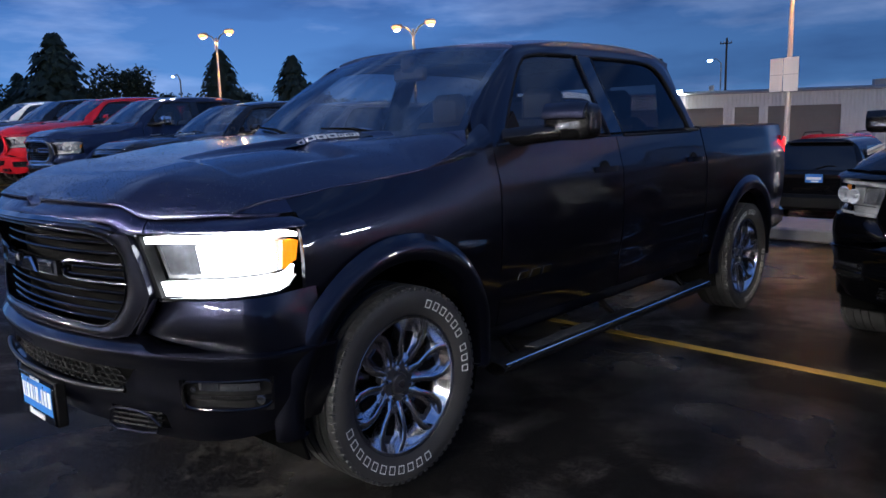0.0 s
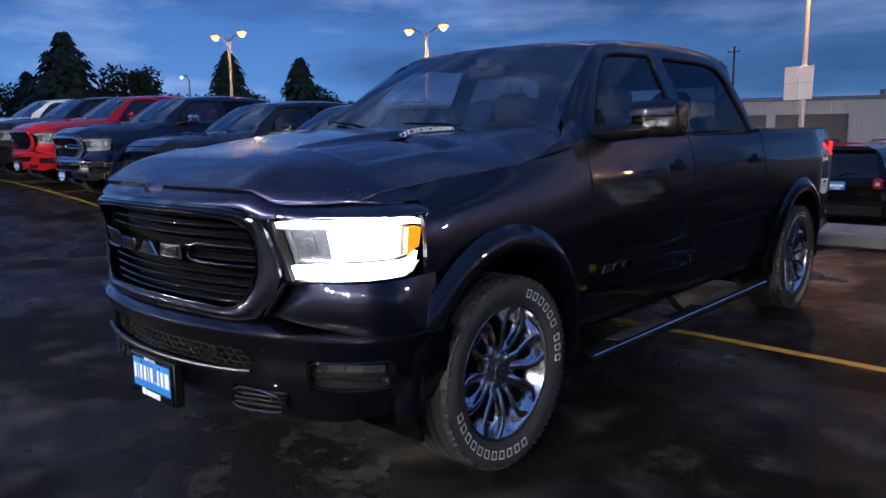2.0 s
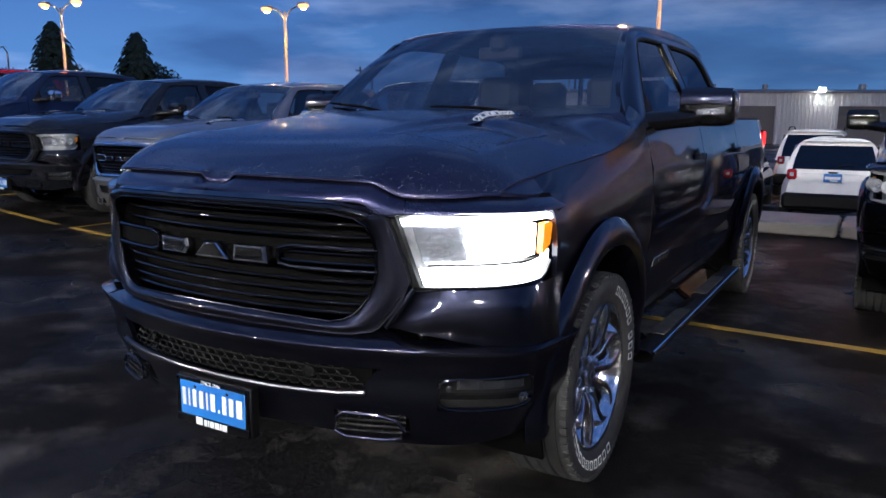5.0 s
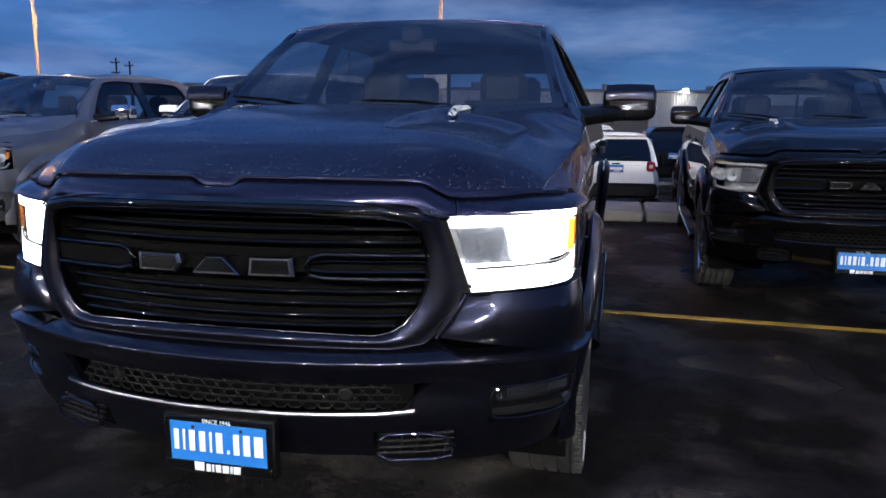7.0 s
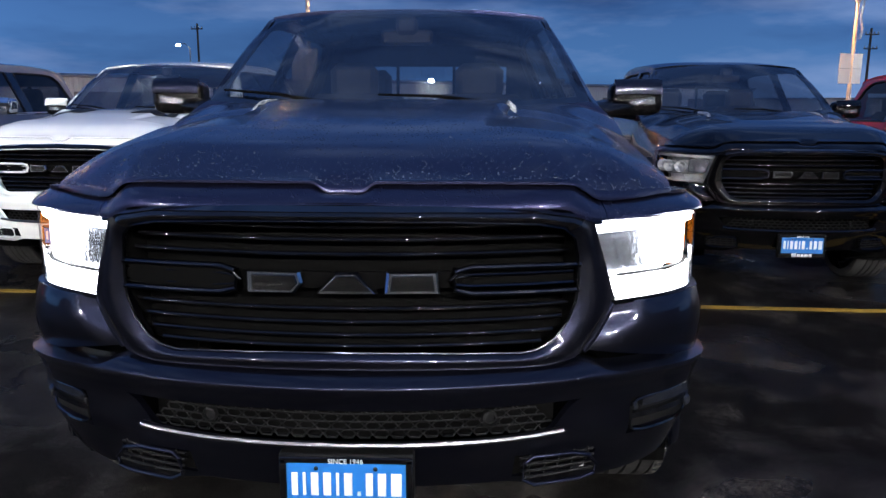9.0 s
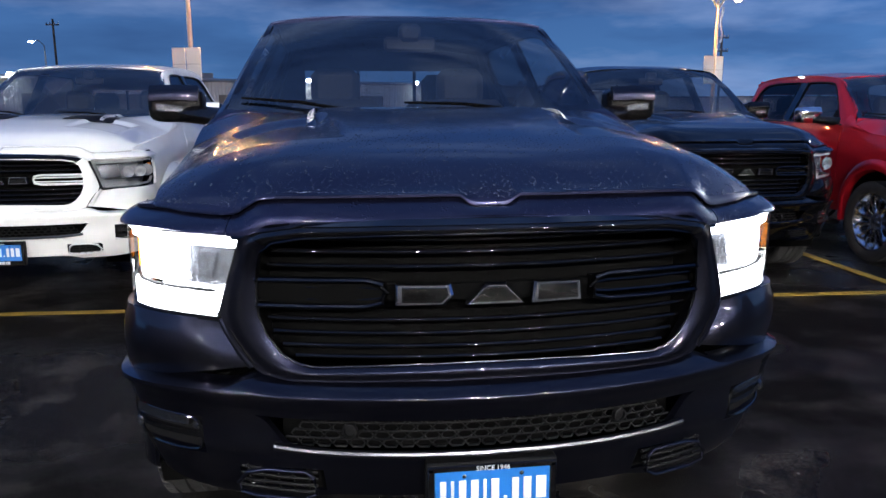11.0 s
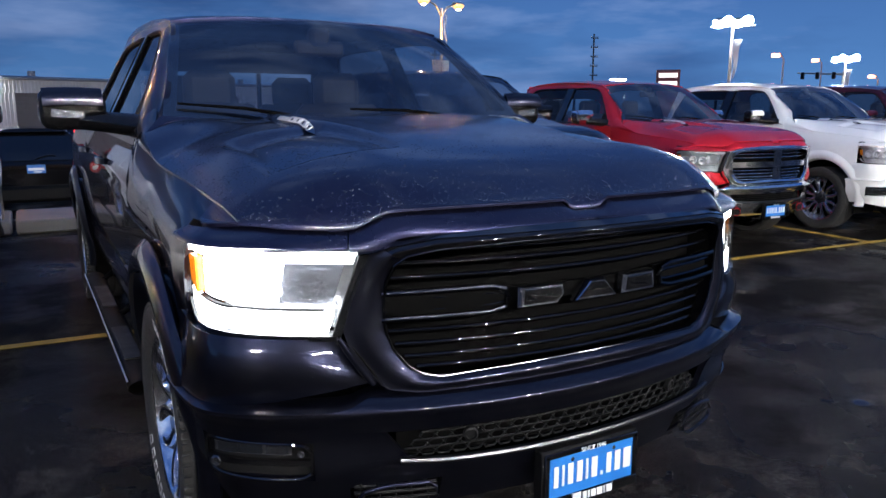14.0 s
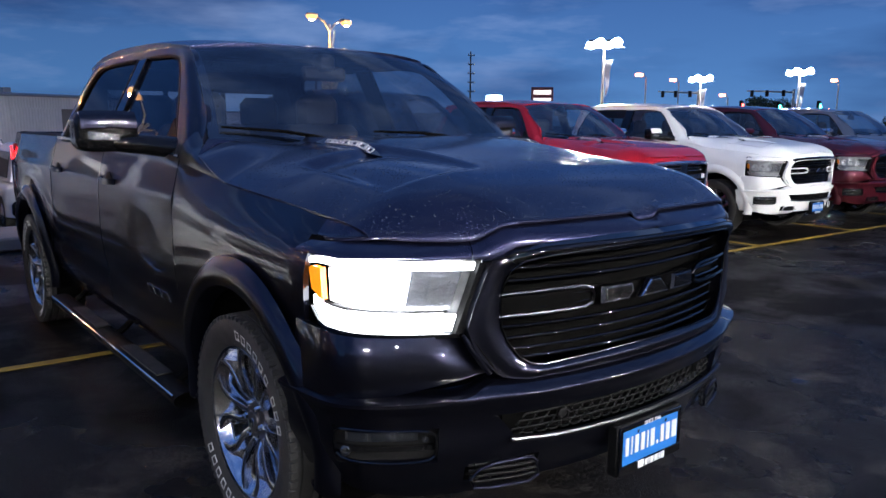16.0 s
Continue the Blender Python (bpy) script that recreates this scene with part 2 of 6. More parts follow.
def ground_mat():
    m = mat("wet_asphalt", (0.035, 0.034, 0.034), 0.5)
    n, l = m.node_tree.nodes, m.node_tree.links
    b = n["Principled BSDF"]
    tc = n["Texture Coordinate"]

    def noise_tex(scale, detail, rough=0.5):
        t = n.new("ShaderNodeTexNoise")
        t.inputs["Scale"].default_value, t.inputs["Detail"].default_value, t.inputs["Roughness"].default_value = scale, detail, rough
        l.new(tc.outputs["Object"], t.inputs["Vector"])
        return t.outputs["Fac"]

    def ramp_of(fac, p0, p1, c0, c1):
        r = n.new("ShaderNodeValToRGB")
        r.color_ramp.elements[0].position, r.color_ramp.elements[1].position = p0, p1
        r.color_ramp.elements[0].color, r.color_ramp.elements[1].color = (*c0, 1), (*c1, 1)
        l.new(fac, r.inputs[0])
        return r.outputs[0]

    worn = ramp_of(noise_tex(2.3, 14, 0.70), 0.51, 0.70, (0.0075, 0.0071, 0.0070), (0.064, 0.059, 0.054))
    grit = ramp_of(noise_tex(60, 6, 0.78), 0.38, 0.64, (0.25, 0.25, 0.25), (2.2, 2.1, 2.0))
    mx = n.new("ShaderNodeMix")
    mx.data_type, mx.blend_type = "RGBA", "MULTIPLY"
    mx.inputs[0].default_value = 1.0
    l.new(worn, mx.inputs[6])
    l.new(grit, mx.inputs[7])
    l.new(mx.outputs[2], b.inputs["Base Color"])
    # damp film, and a few small puddles lying flat
    damp = ramp_of(noise_tex(0.55, 6, 0.55), 0.46, 0.60, (0.44, 0.44, 0.44), (0.20, 0.20, 0.20))
    pool = ramp_of(noise_tex(0.62, 3, 0.45), 0.735, 0.750, (0.0, 0.0, 0.0), (1.0, 1.0, 1.0))
    wet = n.new("ShaderNodeMix")
    wet.data_type = "RGBA"
    l.new(pool, wet.inputs[0])
    l.new(damp, wet.inputs[6])
    wet.inputs[7].default_value = (0.015, 0.015, 0.015, 1)
    l.new(wet.outputs[2], b.inputs["Roughness"])
    shine = n.new("ShaderNodeMapRange")
    shine.inputs[1].default_value, shine.inputs[2].default_value = 0.44, 0.20
    shine.inputs[3].default_value, shine.inputs[4].default_value = 0.03, 0.36
    l.new(wet.outputs[2], shine.inputs[0])
    l.new(shine.outputs[0], b.inputs["Specular IOR Level"])
    bp = n.new("ShaderNodeBump")
    bp.inputs["Distance"].default_value = 0.016
    dry = n.new("ShaderNodeMapRange")
    dry.inputs[3].default_value, dry.inputs[4].default_value = 0.85, 0.0
    l.new(pool, dry.inputs[0])
    l.new(dry.outputs[0], bp.inputs["Strength"])
    l.new(noise_tex(80, 8, 0.78), bp.inputs["Height"])
    l.new(bp.outputs[0], b.inputs["Normal"])
    return m


ASPHALT = ground_mat()
YELLOW = mat("worn_yellow_paint", (0.34, 0.21, 0.03), 0.55, vary=0.35, scale=9, bump=0.3, bscale=150)
CONCRETE = mat("concrete", (0.30, 0.28, 0.25), 0.85, vary=0.2, scale=4, bump=0.3, bscale=90)
SIDING = mat("white_metal_siding", (0.62, 0.60, 0.56), 0.45, vary=0.06, scale=2)
ROOFING = mat("grey_roofing", (0.22, 0.22, 0.23), 0.6, vary=0.15, scale=2)
SHUTTER = mat("brown_grey_shutter", (0.17, 0.15, 0.13), 0.5, vary=0.1, scale=3)
POLE = mat("galvanised_pole", (0.42, 0.40, 0.37), 0.5, 0.4, vary=0.15, scale=5)
BOARD = mat("sign_board_white", (0.72, 0.68, 0.62), 0.5, vary=0.08, scale=2)
BARK = mat("bark", (0.07, 0.05, 0.035), 0.9, vary=0.3, scale=8)
NEEDLES = mat("dark_foliage", (0.025, 0.04, 0.022), 0.8, vary=0.4, scale=3)
SODIUM_GLOW = mat("sodium_lamp_glow", (0.9, 0.7, 0.4), 0.4, emit=(1.0, 0.41, 0.12), power=2800)
# dim orange bowl, added and oversized to stand in for the burner's halo
SODIUM_HALO = mat("sodium_halo_glow", (0.9, 0.7, 0.4), 0.4, emit=(1.0, 0.45, 0.15), power=0.85)
LED_GLOW = mat("floodlight_glow", (0.9, 0.9, 0.9), 0.4, emit=(0.9, 0.96, 1.0), power=300)
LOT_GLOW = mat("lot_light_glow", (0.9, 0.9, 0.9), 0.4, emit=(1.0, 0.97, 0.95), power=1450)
LED_SMALL = mat("small_lamp_glow", (0.9, 0.9, 0.9), 0.4, emit=(0.9, 0.96, 1.0), power=60)
SODIUM_SMALL = mat("small_sodium_glow", (0.9, 0.7, 0.5), 0.4, emit=(1.0, 0.22, 0.10), power=9)
TAN_WALL = mat("tan_stucco", (0.45, 0.36, 0.24), 0.8, vary=0.1, scale=2)

TAN_ROOF = mat("flat_roof_edge", (0.20, 0.15, 0.11), 0.8, vary=0.1)
RED_GLOW = mat("red_signal_glow", (0.5, 0.02, 0.02), 0.4, emit=(1.0, 0.05, 0.03), power=12)
GREEN_GLOW = mat("green_signal_glow", (0.02, 0.5, 0.3), 0.4, emit=(0.05, 1.0, 0.55), power=12)
FLAG = mat("pale_flag_cloth", (0.55, 0.58, 0.62), 0.8, vary=0.2, scale=3)
WOOD_POLE = mat("utility_pole_wood", (0.08, 0.06, 0.045), 0.9, vary=0.2, scale=4)
GREEN_TAG = mat("green_window_tag", (0.08, 0.65, 0.12), 0.6, vary=0.1)
BRICK_SIGN = mat("dark_red_sign", (0.20, 0.05, 0.05), 0.6, vary=0.1)
SIGN_FACE = mat("lit_sign_face", (0.8, 0.8, 0.8), 0.5, emit=(0.9, 0.85, 0.85), power=0.7)
DARK_BLOCK = mat("dark_block", (0.05, 0.048, 0.045), 0.8, vary=0.2, scale=1.0)
FOG_LENS = mat("fog_lamp_lens", (0.11, 0.115, 0.125), 0.12, 0.9, 0.8, bump=0.4, bscale=70)
WATER = mat("rain_water", (0.025, 0.03, 0.045), 0.06, 0.0, 1.0, vary=0.1, scale=50)
STRIP = mat("brushed_bumper_strip", (0.085, 0.085, 0.092), 0.30, 1.0, vary=0.1, scale=20)
# ---- mesh helpers ----
class Geo:
    """Vertices and faces of one mesh."""

    def __init__(self):
        self.v, self.f = [], []

    def add(self, verts, faces):
        k = len(self.v)
        self.v += [tuple(p) for p in verts]
        self.f += [tuple(i + k for i in face) for face in faces]
        return self

    def join(self, other):
        return self.add(other.v, other.f)

    def moved(self, m):
        g = Geo()
        g.v, g.f = [tuple(m @ Vector(p)) for p in self.v], list(self.f)
        return g

    def flipped(self):
        """Mirror image across the x = 0 plane."""
        g = Geo()
        g.v, g.f = [(-x, y, z) for x, y, z in self.v], [tuple(reversed(f)) for f in self.f]
        return g

    def grid(self, fn, nu, nv, thick=0.0, push=None):
        """Sheet fn(u, v) over the unit square; thick gives it a back and rims, push its direction."""
        rows = [[Vector(fn(i / nu, j / nv)) for j in range(nv + 1)] for i in range(nu + 1)]
        w = nv + 1
        verts = [p for r in rows for p in r]
        faces = [(i * w + j, (i + 1) * w + j, (i + 1) * w + j + 1, i * w + j + 1) for i in range(nu) for j in range(nv)]
        if thick:
            k = len(verts)
            back = []
            for i in range(nu + 1):
                for j in range(nv + 1):
                    if push is None:
                        a = rows[min(i + 1, nu)][j] - rows[max(i - 1, 0)][j]
                        b = rows[i][min(j + 1, nv)] - rows[i][max(j - 1, 0)]
                        d = a.cross(b)
                        d = d.normalized() if d.length > 1e-9 else Vector((0, 0, 1))
                    else:
                        d = Vector(push)
                    back.append(rows[i][j] - d * thick)
            faces += [tuple(reversed([q + k for q in f])) for f in faces]
            rim = [i * w for i in range(nu + 1)] + [nu * w + j for j in range(1, nv + 1)] + [i * w + nv for i in range(nu - 1, -1, -1)] + [j for j in range(nv - 1, 0, -1)]
            for a, b in zip(rim, rim[1:] + rim[:1]):
                faces.append((b, a, a + k, b + k))
            verts += back
        return self.add(verts, faces)

    def box(self, c, s, bevel=0.0):
        x, y, z = (q / 2 for q in s)
        b = min(bevel, x * 0.95, y * 0.95, z * 0.95)
        if b <= 0:
            vs = [(c[0] + i * x, c[1] + j * y, c[2] + k * z) for i in (-1, 1) for j in (-1, 1) for k in (-1, 1)]
            return self.add(vs, [(0, 1, 3, 2), (4, 6, 7, 5), (0, 4, 5, 1), (2, 3, 7, 6), (0, 2, 6, 4), (1, 5, 7, 3)])
        ids, vs = {}, []
        for i in (-1, 1):
            for j in (-1, 1):
                for k in (-1, 1):
                    for ax in range(3):
                        p = [x, y, z]
                        for o in range(3):
                            if o != ax:
                                p[o] -= b
                        ids[i, j, k, ax] = len(vs)
                        vs.append((c[0] + i * p[0], c[1] + j * p[1], c[2] + k * p[2]))
        fs = []
        for s1 in (-1, 1):
            fs.append([ids[s1, j, k, 0] for j, k in ((-1, -1), (1, -1), (1, 1), (-1, 1))])
            fs.append([ids[i, s1, k, 1] for i, k in ((-1, -1), (1, -1), (1, 1), (-1, 1))])
            fs.append([ids[i, j, s1, 2] for i, j in ((-1, -1), (1, -1), (1, 1), (-1, 1))])
        for p in (-1, 1):
            for q in (-1, 1):
                fs.append([ids[p, q, -1, 0], ids[p, q, 1, 0], ids[p, q, 1, 1], ids[p, q, -1, 1]])
                fs.append([ids[p, -1, q, 0], ids[p, 1, q, 0], ids[p, 1, q, 2], ids[p, -1, q, 2]])
                fs.append([ids[-1, p, q, 1], ids[1, p, q, 1], ids[1, p, q, 2], ids[-1, p, q, 2]])
                for r in (-1, 1):
                    fs.append([ids[p, q, r, 0], ids[p, q, r, 1], ids[p, q, r, 2]])
        # each edge strip was listed by its two end signs; the corner triangles close it
        return self.add(vs, fs)

    def tube(self, path, radius, n=8, closed=False, flat=1.0):
        """Round bar along a path; radius one number or one for each point; flat squeezes it in z."""
        pts = [Vector(p) for p in path]
        m = len(pts)
        rad = radius if isinstance(radius, (list, tuple)) else [radius] * m
        rings = []
        up = Vector((0, 0, 1))
        for i, p in enumerate(pts):
            a = pts[(i + 1) % m] if (closed or i < m - 1) else p
            b = pts[(i - 1) % m] if (closed or i > 0) else p
            t = (a - b).normalized()
            ref = up if abs(t.dot(up)) < 0.95 else Vector((0, 1, 0))
            e1 = t.cross(ref).normalized()
            e2 = e1.cross(t).normalized()
            rings.append([p + rad[i] * (math.cos(2 * math.pi * k / n) * e1 + flat * math.sin(2 * math.pi * k / n) * e2) for k in range(n)])
        vs = [q for r in rings for q in r]
        fs = []
        for i in range(m if closed else m - 1):
            j = (i + 1) % m
            for k in range(n):
                fs.append((i * n + k, i * n + (k + 1) % n, j * n + (k + 1) % n, j * n + k))
        if not closed:
            fs += [tuple(range(n - 1, -1, -1)), tuple((m - 1) * n + k for k in range(n))]
        return self.add(vs, fs)

    def lathe(self, prof, n=48, a0=0.0, a1=2 * math.pi):
        """Turn a profile of (radius, x) round the x axis."""
        full = abs(a1 - a0 - 2 * math.pi) < 1e-6
        steps = n if full else n + 1
        vs, w = [], len(prof)
        for i in range(steps):
            a = a0 + (a1 - a0) * i / n
            vs += [(x, r * math.cos(a), r * math.sin(a)) for r, x in prof]
        fs = []
        for i in range(n):
            j = (i + 1) % steps
            fs += [(i * w + k, i * w + k + 1, j * w + k + 1, j * w + k) for k in range(w - 1)]
        return self.add(vs, fs)

    def prism(self, poly, fn, depth, bevel=0.0):
        """Flat outline poly (u, v), set out by fn(u, v, d) between d = 0 and d = depth (front), with a chamfered front edge."""
        n = len(poly)
        cu, cv = sum(p[0] for p in poly) / n, sum(p[1] for p in poly) / n

        def inset(p):
            du, dv = cu - p[0], cv - p[1]
            q = math.hypot(du, dv) or 1
            return (p[0] + du / q * bevel, p[1] + dv / q * bevel)

        layers = [(poly, 0.0), (poly, depth - bevel), ([inset(p) for p in poly], depth)] if bevel else [(poly, 0.0), (poly, depth)]
        vs = [fn(u, v, d) for ps, d in layers for u, v in ps]
        fs = [tuple(range(n - 1, -1, -1)), tuple((len(layers) - 1) * n + i for i in range(n))]
        for k in range(len(layers) - 1):
            fs += [(k * n + i, k * n + (i + 1) % n, (k + 1) * n + (i + 1) % n, (k + 1) * n + i) for i in range(n)]
        return self.add(vs, fs)


def mesh_of(name, g, material, smooth=38):
    me = bpy.data.meshes.new(name)
    me.from_pydata(g.v, [], g.f)
    bm = bmesh.new()
    bm.from_mesh(me)
    bmesh.ops.remove_doubles(bm, verts=bm.verts, dist=1e-5)
    bmesh.ops.recalc_face_normals(bm, faces=bm.faces)
    bm.to_mesh(me)
    bm.free()
    me.polygons.foreach_set("use_smooth", [True] * len(me.polygons))
    me.set_sharp_from_angle(angle=radians(smooth))
    me.materials.append(material)
    return me


def part(name, g, material, parent, label="", smooth=38):
    ob = new(name, mesh_of(name, g, material, smooth))
    ob.parent = parent
    return tagged(ob, label)


def thing(name, g, material, label, category, group="", kind="", place=None, smooth=38):
    ob = new(name, mesh_of(name, g, material, smooth) if g else None)
    if place is not None:
        ob.matrix_basis = place
    return tagged(ob, label, category, group, kind)


def table(*pts):
    """Smooth curve through (u, value) pairs."""
    us, vs = np.array([p[0] for p in pts], float), np.array([p[1] for p in pts], float)
    d = np.diff(vs) / np.diff(us)
    m = np.concatenate(([d[0]], np.where(d[1:] * d[:-1] > 0, 2 * d[1:] * d[:-1] / (d[1:] + d[:-1] + 1e-12), 0), [d[-1]]))

    def at(u):
        if u <= us[0]:
            return float(vs[0])
        if u >= us[-1]:
            return float(vs[-1])
        i = int(np.searchsorted(us, u, "right") - 1)
        h = us[i + 1] - us[i]
        t = (u - us[i]) / h
        return float((1 + 2 * t) * (1 - t) ** 2 * vs[i] + t * (1 - t) ** 2 * h * m[i] + t * t * (3 - 2 * t) * vs[i + 1] + t * t * (t - 1) * h * m[i + 1])
    return at


def smooth(t):
    t = min(1.0, max(0.0, t))
    return t * t * (3 - 2 * t)


def mix(a, b, t):
    return a + (b - a) * t

# ---- pickup truck: x to its left side, y to its tail, origin on the ground under the front axle ----
WHEELBASE, HUB_Z = 3.67, 0.395
side_w = table((0.40, 0.90), (0.50, 0.938), (0.62, 0.962), (0.80, 0.978), (0.95, 0.986), (1.08, 0.985), (1.18, 0.975), (1.28, 0.953), (1.38, 0.925))
seam_x = table((-0.654, 0.867), (-0.60, 0.874), (-0.45, 0.884), (-0.2, 0.897), (0.05, 0.916), (0.3, 0.925), (0.62, 0.907))
seam_z = table((-0.654, 1.160), (-0.63, 1.176), (-0.60, 1.186), (-0.56, 1.195), (-0.50, 1.203), (-0.4, 1.212), (-0.2, 1.231), (0.05, 1.252), (0.3, 1.276), (0.62, 1.322))
hood_side = table((-0.95, 1.168), (-0.65, 1.192), (-0.50, 1.204), (-0.4, 1.213), (-0.2, 1.232), (0.05, 1.253), (0.3, 1.277), (0.62, 1.323))
PLAN = [(0.0, -0.990), (0.125, -0.985), (0.25, -0.972), (0.38, -0.950), (0.5, -0.920), (0.58, -0.891), (0.65, -0.862), (0.72, -0.831), (0.79, -0.796), (0.85, -0.760), (0.90, -0.724), (0.94, -0.688), (0.97, -0.648), (0.988, -0.605), (0.999, -0.555), (1.006, -0.49), (1.010, -0.42), (1.012, -0.36)]
front_y = table(*PLAN)
_s = [0.0]
for (xa, ya), (xb, yb) in zip(PLAN, PLAN[1:]):
    _s.append(_s[-1] + math.hypot(xb - xa, yb - ya))
plan_x, plan_y = table(*[(s, p[0]) for s, p in zip(_s, PLAN)]), table(*[(s, p[1]) for s, p in zip(_s, PLAN)])
s_of_x = table(*[(p[0], s) for s, p in zip(_s, PLAN)])
S_END = _s[-1]


def nose(s, z, out=0.0):
    """Point on the nose: s along the plan curve from the middle to the truck's left, out towards the front."""
    q = abs(s)
    x, y = plan_x(q), plan_y(q)
    e = 0.004
    tx, ty = plan_x(min(q + e, S_END)) - plan_x(max(q - e, 0)), plan_y(min(q + e, S_END)) - plan_y(max(q - e, 0))
    k = math.hypot(tx, ty)
    nx, ny = (ty / k, -tx / k) if k else (0, -1)
    if q < 1e-6:
        nx, ny = 0.0, -1.0
    x, y = x + nx * out, y + ny * out
    return (x if s >= 0 else -x, y, z)


def arch_low(y, cy, r, floor, cz=0.42):
    d = r * r - (y - cy) ** 2
    return max(floor, cz + math.sqrt(d)) if d > 0 else floor


def side(y, z):
    w = side_w(z)
    if y > 4.1:
        w -= 0.05 * smooth((y - 4.1) / 0.6)
    return w


def fender_x(y, z):
    w = side(y, z)
    zs, xs = seam_z(y), seam_x(y)
    t = max(0.0, (z - 0.98) / (zs - 0.98))
    w = mix(w, xs, t ** 2.6 * (1 - smooth((y - 0.22) / 0.42)))
    if y < -0.30:
        w = min(w, mix(w, 0.988, 0.3)) - 0.02 * smooth((-0.30 - y) / 0.3)
    return w


def ruled(g, y0, y1, lo, hi, fx, n=24, m=14, thick=0.02):
    """Side panel between y0 and y1, from lo(y) up to hi(y), at x = fx(y, z)."""
    def fn(u, v):
        y = mix(y0, y1, u)
        z = mix(lo(y), hi(y), v)
        return (fx(y, z), y, z)
    return g.grid(fn, n, m, thick, push=(1, 0, 0))


def both(name, make, material, parent, label=""):
    a = make()
    part(name, a, material, parent, label)
    part(name, a.flipped(), material, parent, label)


hood_mid = table((-0.96, 1.212), (-0.85, 1.262), (-0.70, 1.305), (-0.45, 1.350), (-0.15, 1.388), (0.20, 1.412), (0.55, 1.420))
# front edge of the hood: height by x, and set-back from the nose along it
lip_x = table((0.0, 1.207), (0.5, 1.203), (0.565, 1.199), (0.605, 1.179), (0.645, 1.158), (0.70, 1.153), (0.80, 1.154), (0.867, 1.158))
S_CORNER, S_HEAD = s_of_x(0.915), table(*[(p[1], s) for s, p in zip(_s, PLAN)])(-0.456)
lip_out = table((0.0, -0.035), (s_of_x(0.3), -0.028), (s_of_x(0.56), -0.006), (s_of_x(0.645), -0.020), (s_of_x(0.75), -0.042), (S_CORNER, -0.070), (s_of_x(0.96), -0.064), (s_of_x(0.99), -0.045), (S_HEAD, -0.034))


def lip_base(s):
    q = abs(s)
    return lip_x(min(0.867, plan_x(q))) - 0.009 * smooth((q - S_CORNER) / (S_HEAD - S_CORNER))


def notch(s):
    """Depth of the small dip in the middle of the hood's front edge."""
    return 0.024 * (1 - smooth((plan_x(abs(s)) - 0.040) / 0.041))


def lip_z(s):
    """Height of the seam between the header and the hood or fender top."""
    return lip_base(s) - notch(s)


def corner_rise(ax, y):
    return 0.050 * smooth((y - 0.20) / 0.30) * smooth((ax - 0.50) / 0.32)


def hood_z(x, y, b):
    ax = abs(x)
    xs, zs, zc = seam_x(y), hood_side(y), hood_mid(y)
    t = max(0.0, (ax - 0.44) / (xs - 0.44))
    z = mix(zc, zs, t ** 2.1) + 0.006 * (1 - (ax / xs) ** 2)
    # scoops: a crisp front lip, a flat floor behind it and a short wall at the back
    lip = -0.585 + 0.20 * abs(ax - 0.54) ** 1.2
    span = smooth((ax - 0.345 - 0.06 * smooth((y + 0.5) / 0.6)) / 0.05) * smooth((0.765 - ax) / 0.07)
    z -= span * (0.007 * smooth((y - lip) / 0.025) + 0.026 * min(1.0, max(0.0, (y - lip) / 0.5))) * (1 - smooth((y - lip - 0.48) / 0.12))
    z -= 0.022 * (1 - smooth((0.478 - ax) / 0.045)) * smooth((y + 0.22) / 0.30) * (1 - (ax / xs) ** 5)
    return z + corner_rise(ax, y)


def hood_sheet(u, v):
    a = 2 * u - 1
    s = a * S_CORNER
    fx, fy, fz = nose(s, lip_base(s) + 0.004, lip_out(abs(s)) + 0.007)
    ax = abs(fx)
    y1 = 0.47 + 0.10 * (ax / 0.9) ** 2 - 0.07 * smooth((ax - 0.78) / 0.09)
    y = mix(fy, y1, v ** 1.25)
    x = fx / 0.867 * (seam_x(y) - 0.0015)
    k = 1 - (1 - min(1, v / 0.22)) ** 2.4
    return (x, y, mix(fz, hood_z(x, y, v), k) - notch(s) * (1 - min(1, v / 0.07)) ** 2)


def glass_x(y, z):
    return 0.925 - (z - 1.37) * 0.50 - 0.02 * smooth((1.1 - y) / 0.5)


win_f_top = table((0.80, 1.40), (0.95, 1.565), (1.10, 1.71), (1.22, 1.785), (1.45, 1.808), (1.72, 1.812))
win_r_top = table((1.78, 1.812), (2.3, 1.815), (2.56, 1.806), (2.67, 1.775), (2.73, 1.70), (2.775, 1.52), (2.79, 1.41))
roof_mid = table((1.08, 1.868), (1.3, 1.896), (1.7, 1.930), (2.2, 1.938), (2.6, 1.920), (2.92, 1.866))


def ws_point(a, v):
    """Windscreen: a across (-1..1), v from the cowl up."""
    xb, xt = 0.845, 0.686
    x = a * mix(xb, xt, v)
    y = mix(0.46 + 0.11 * a * a, 1.09 + 0.08 * a * a, v) - 0.03 * math.sin(math.pi * v)
    z = mix(1.375 + 0.030 * a * a, 1.872 - 0.034 * a * a, v) + 0.02 * math.sin(math.pi * v)
    return (x, y, z)


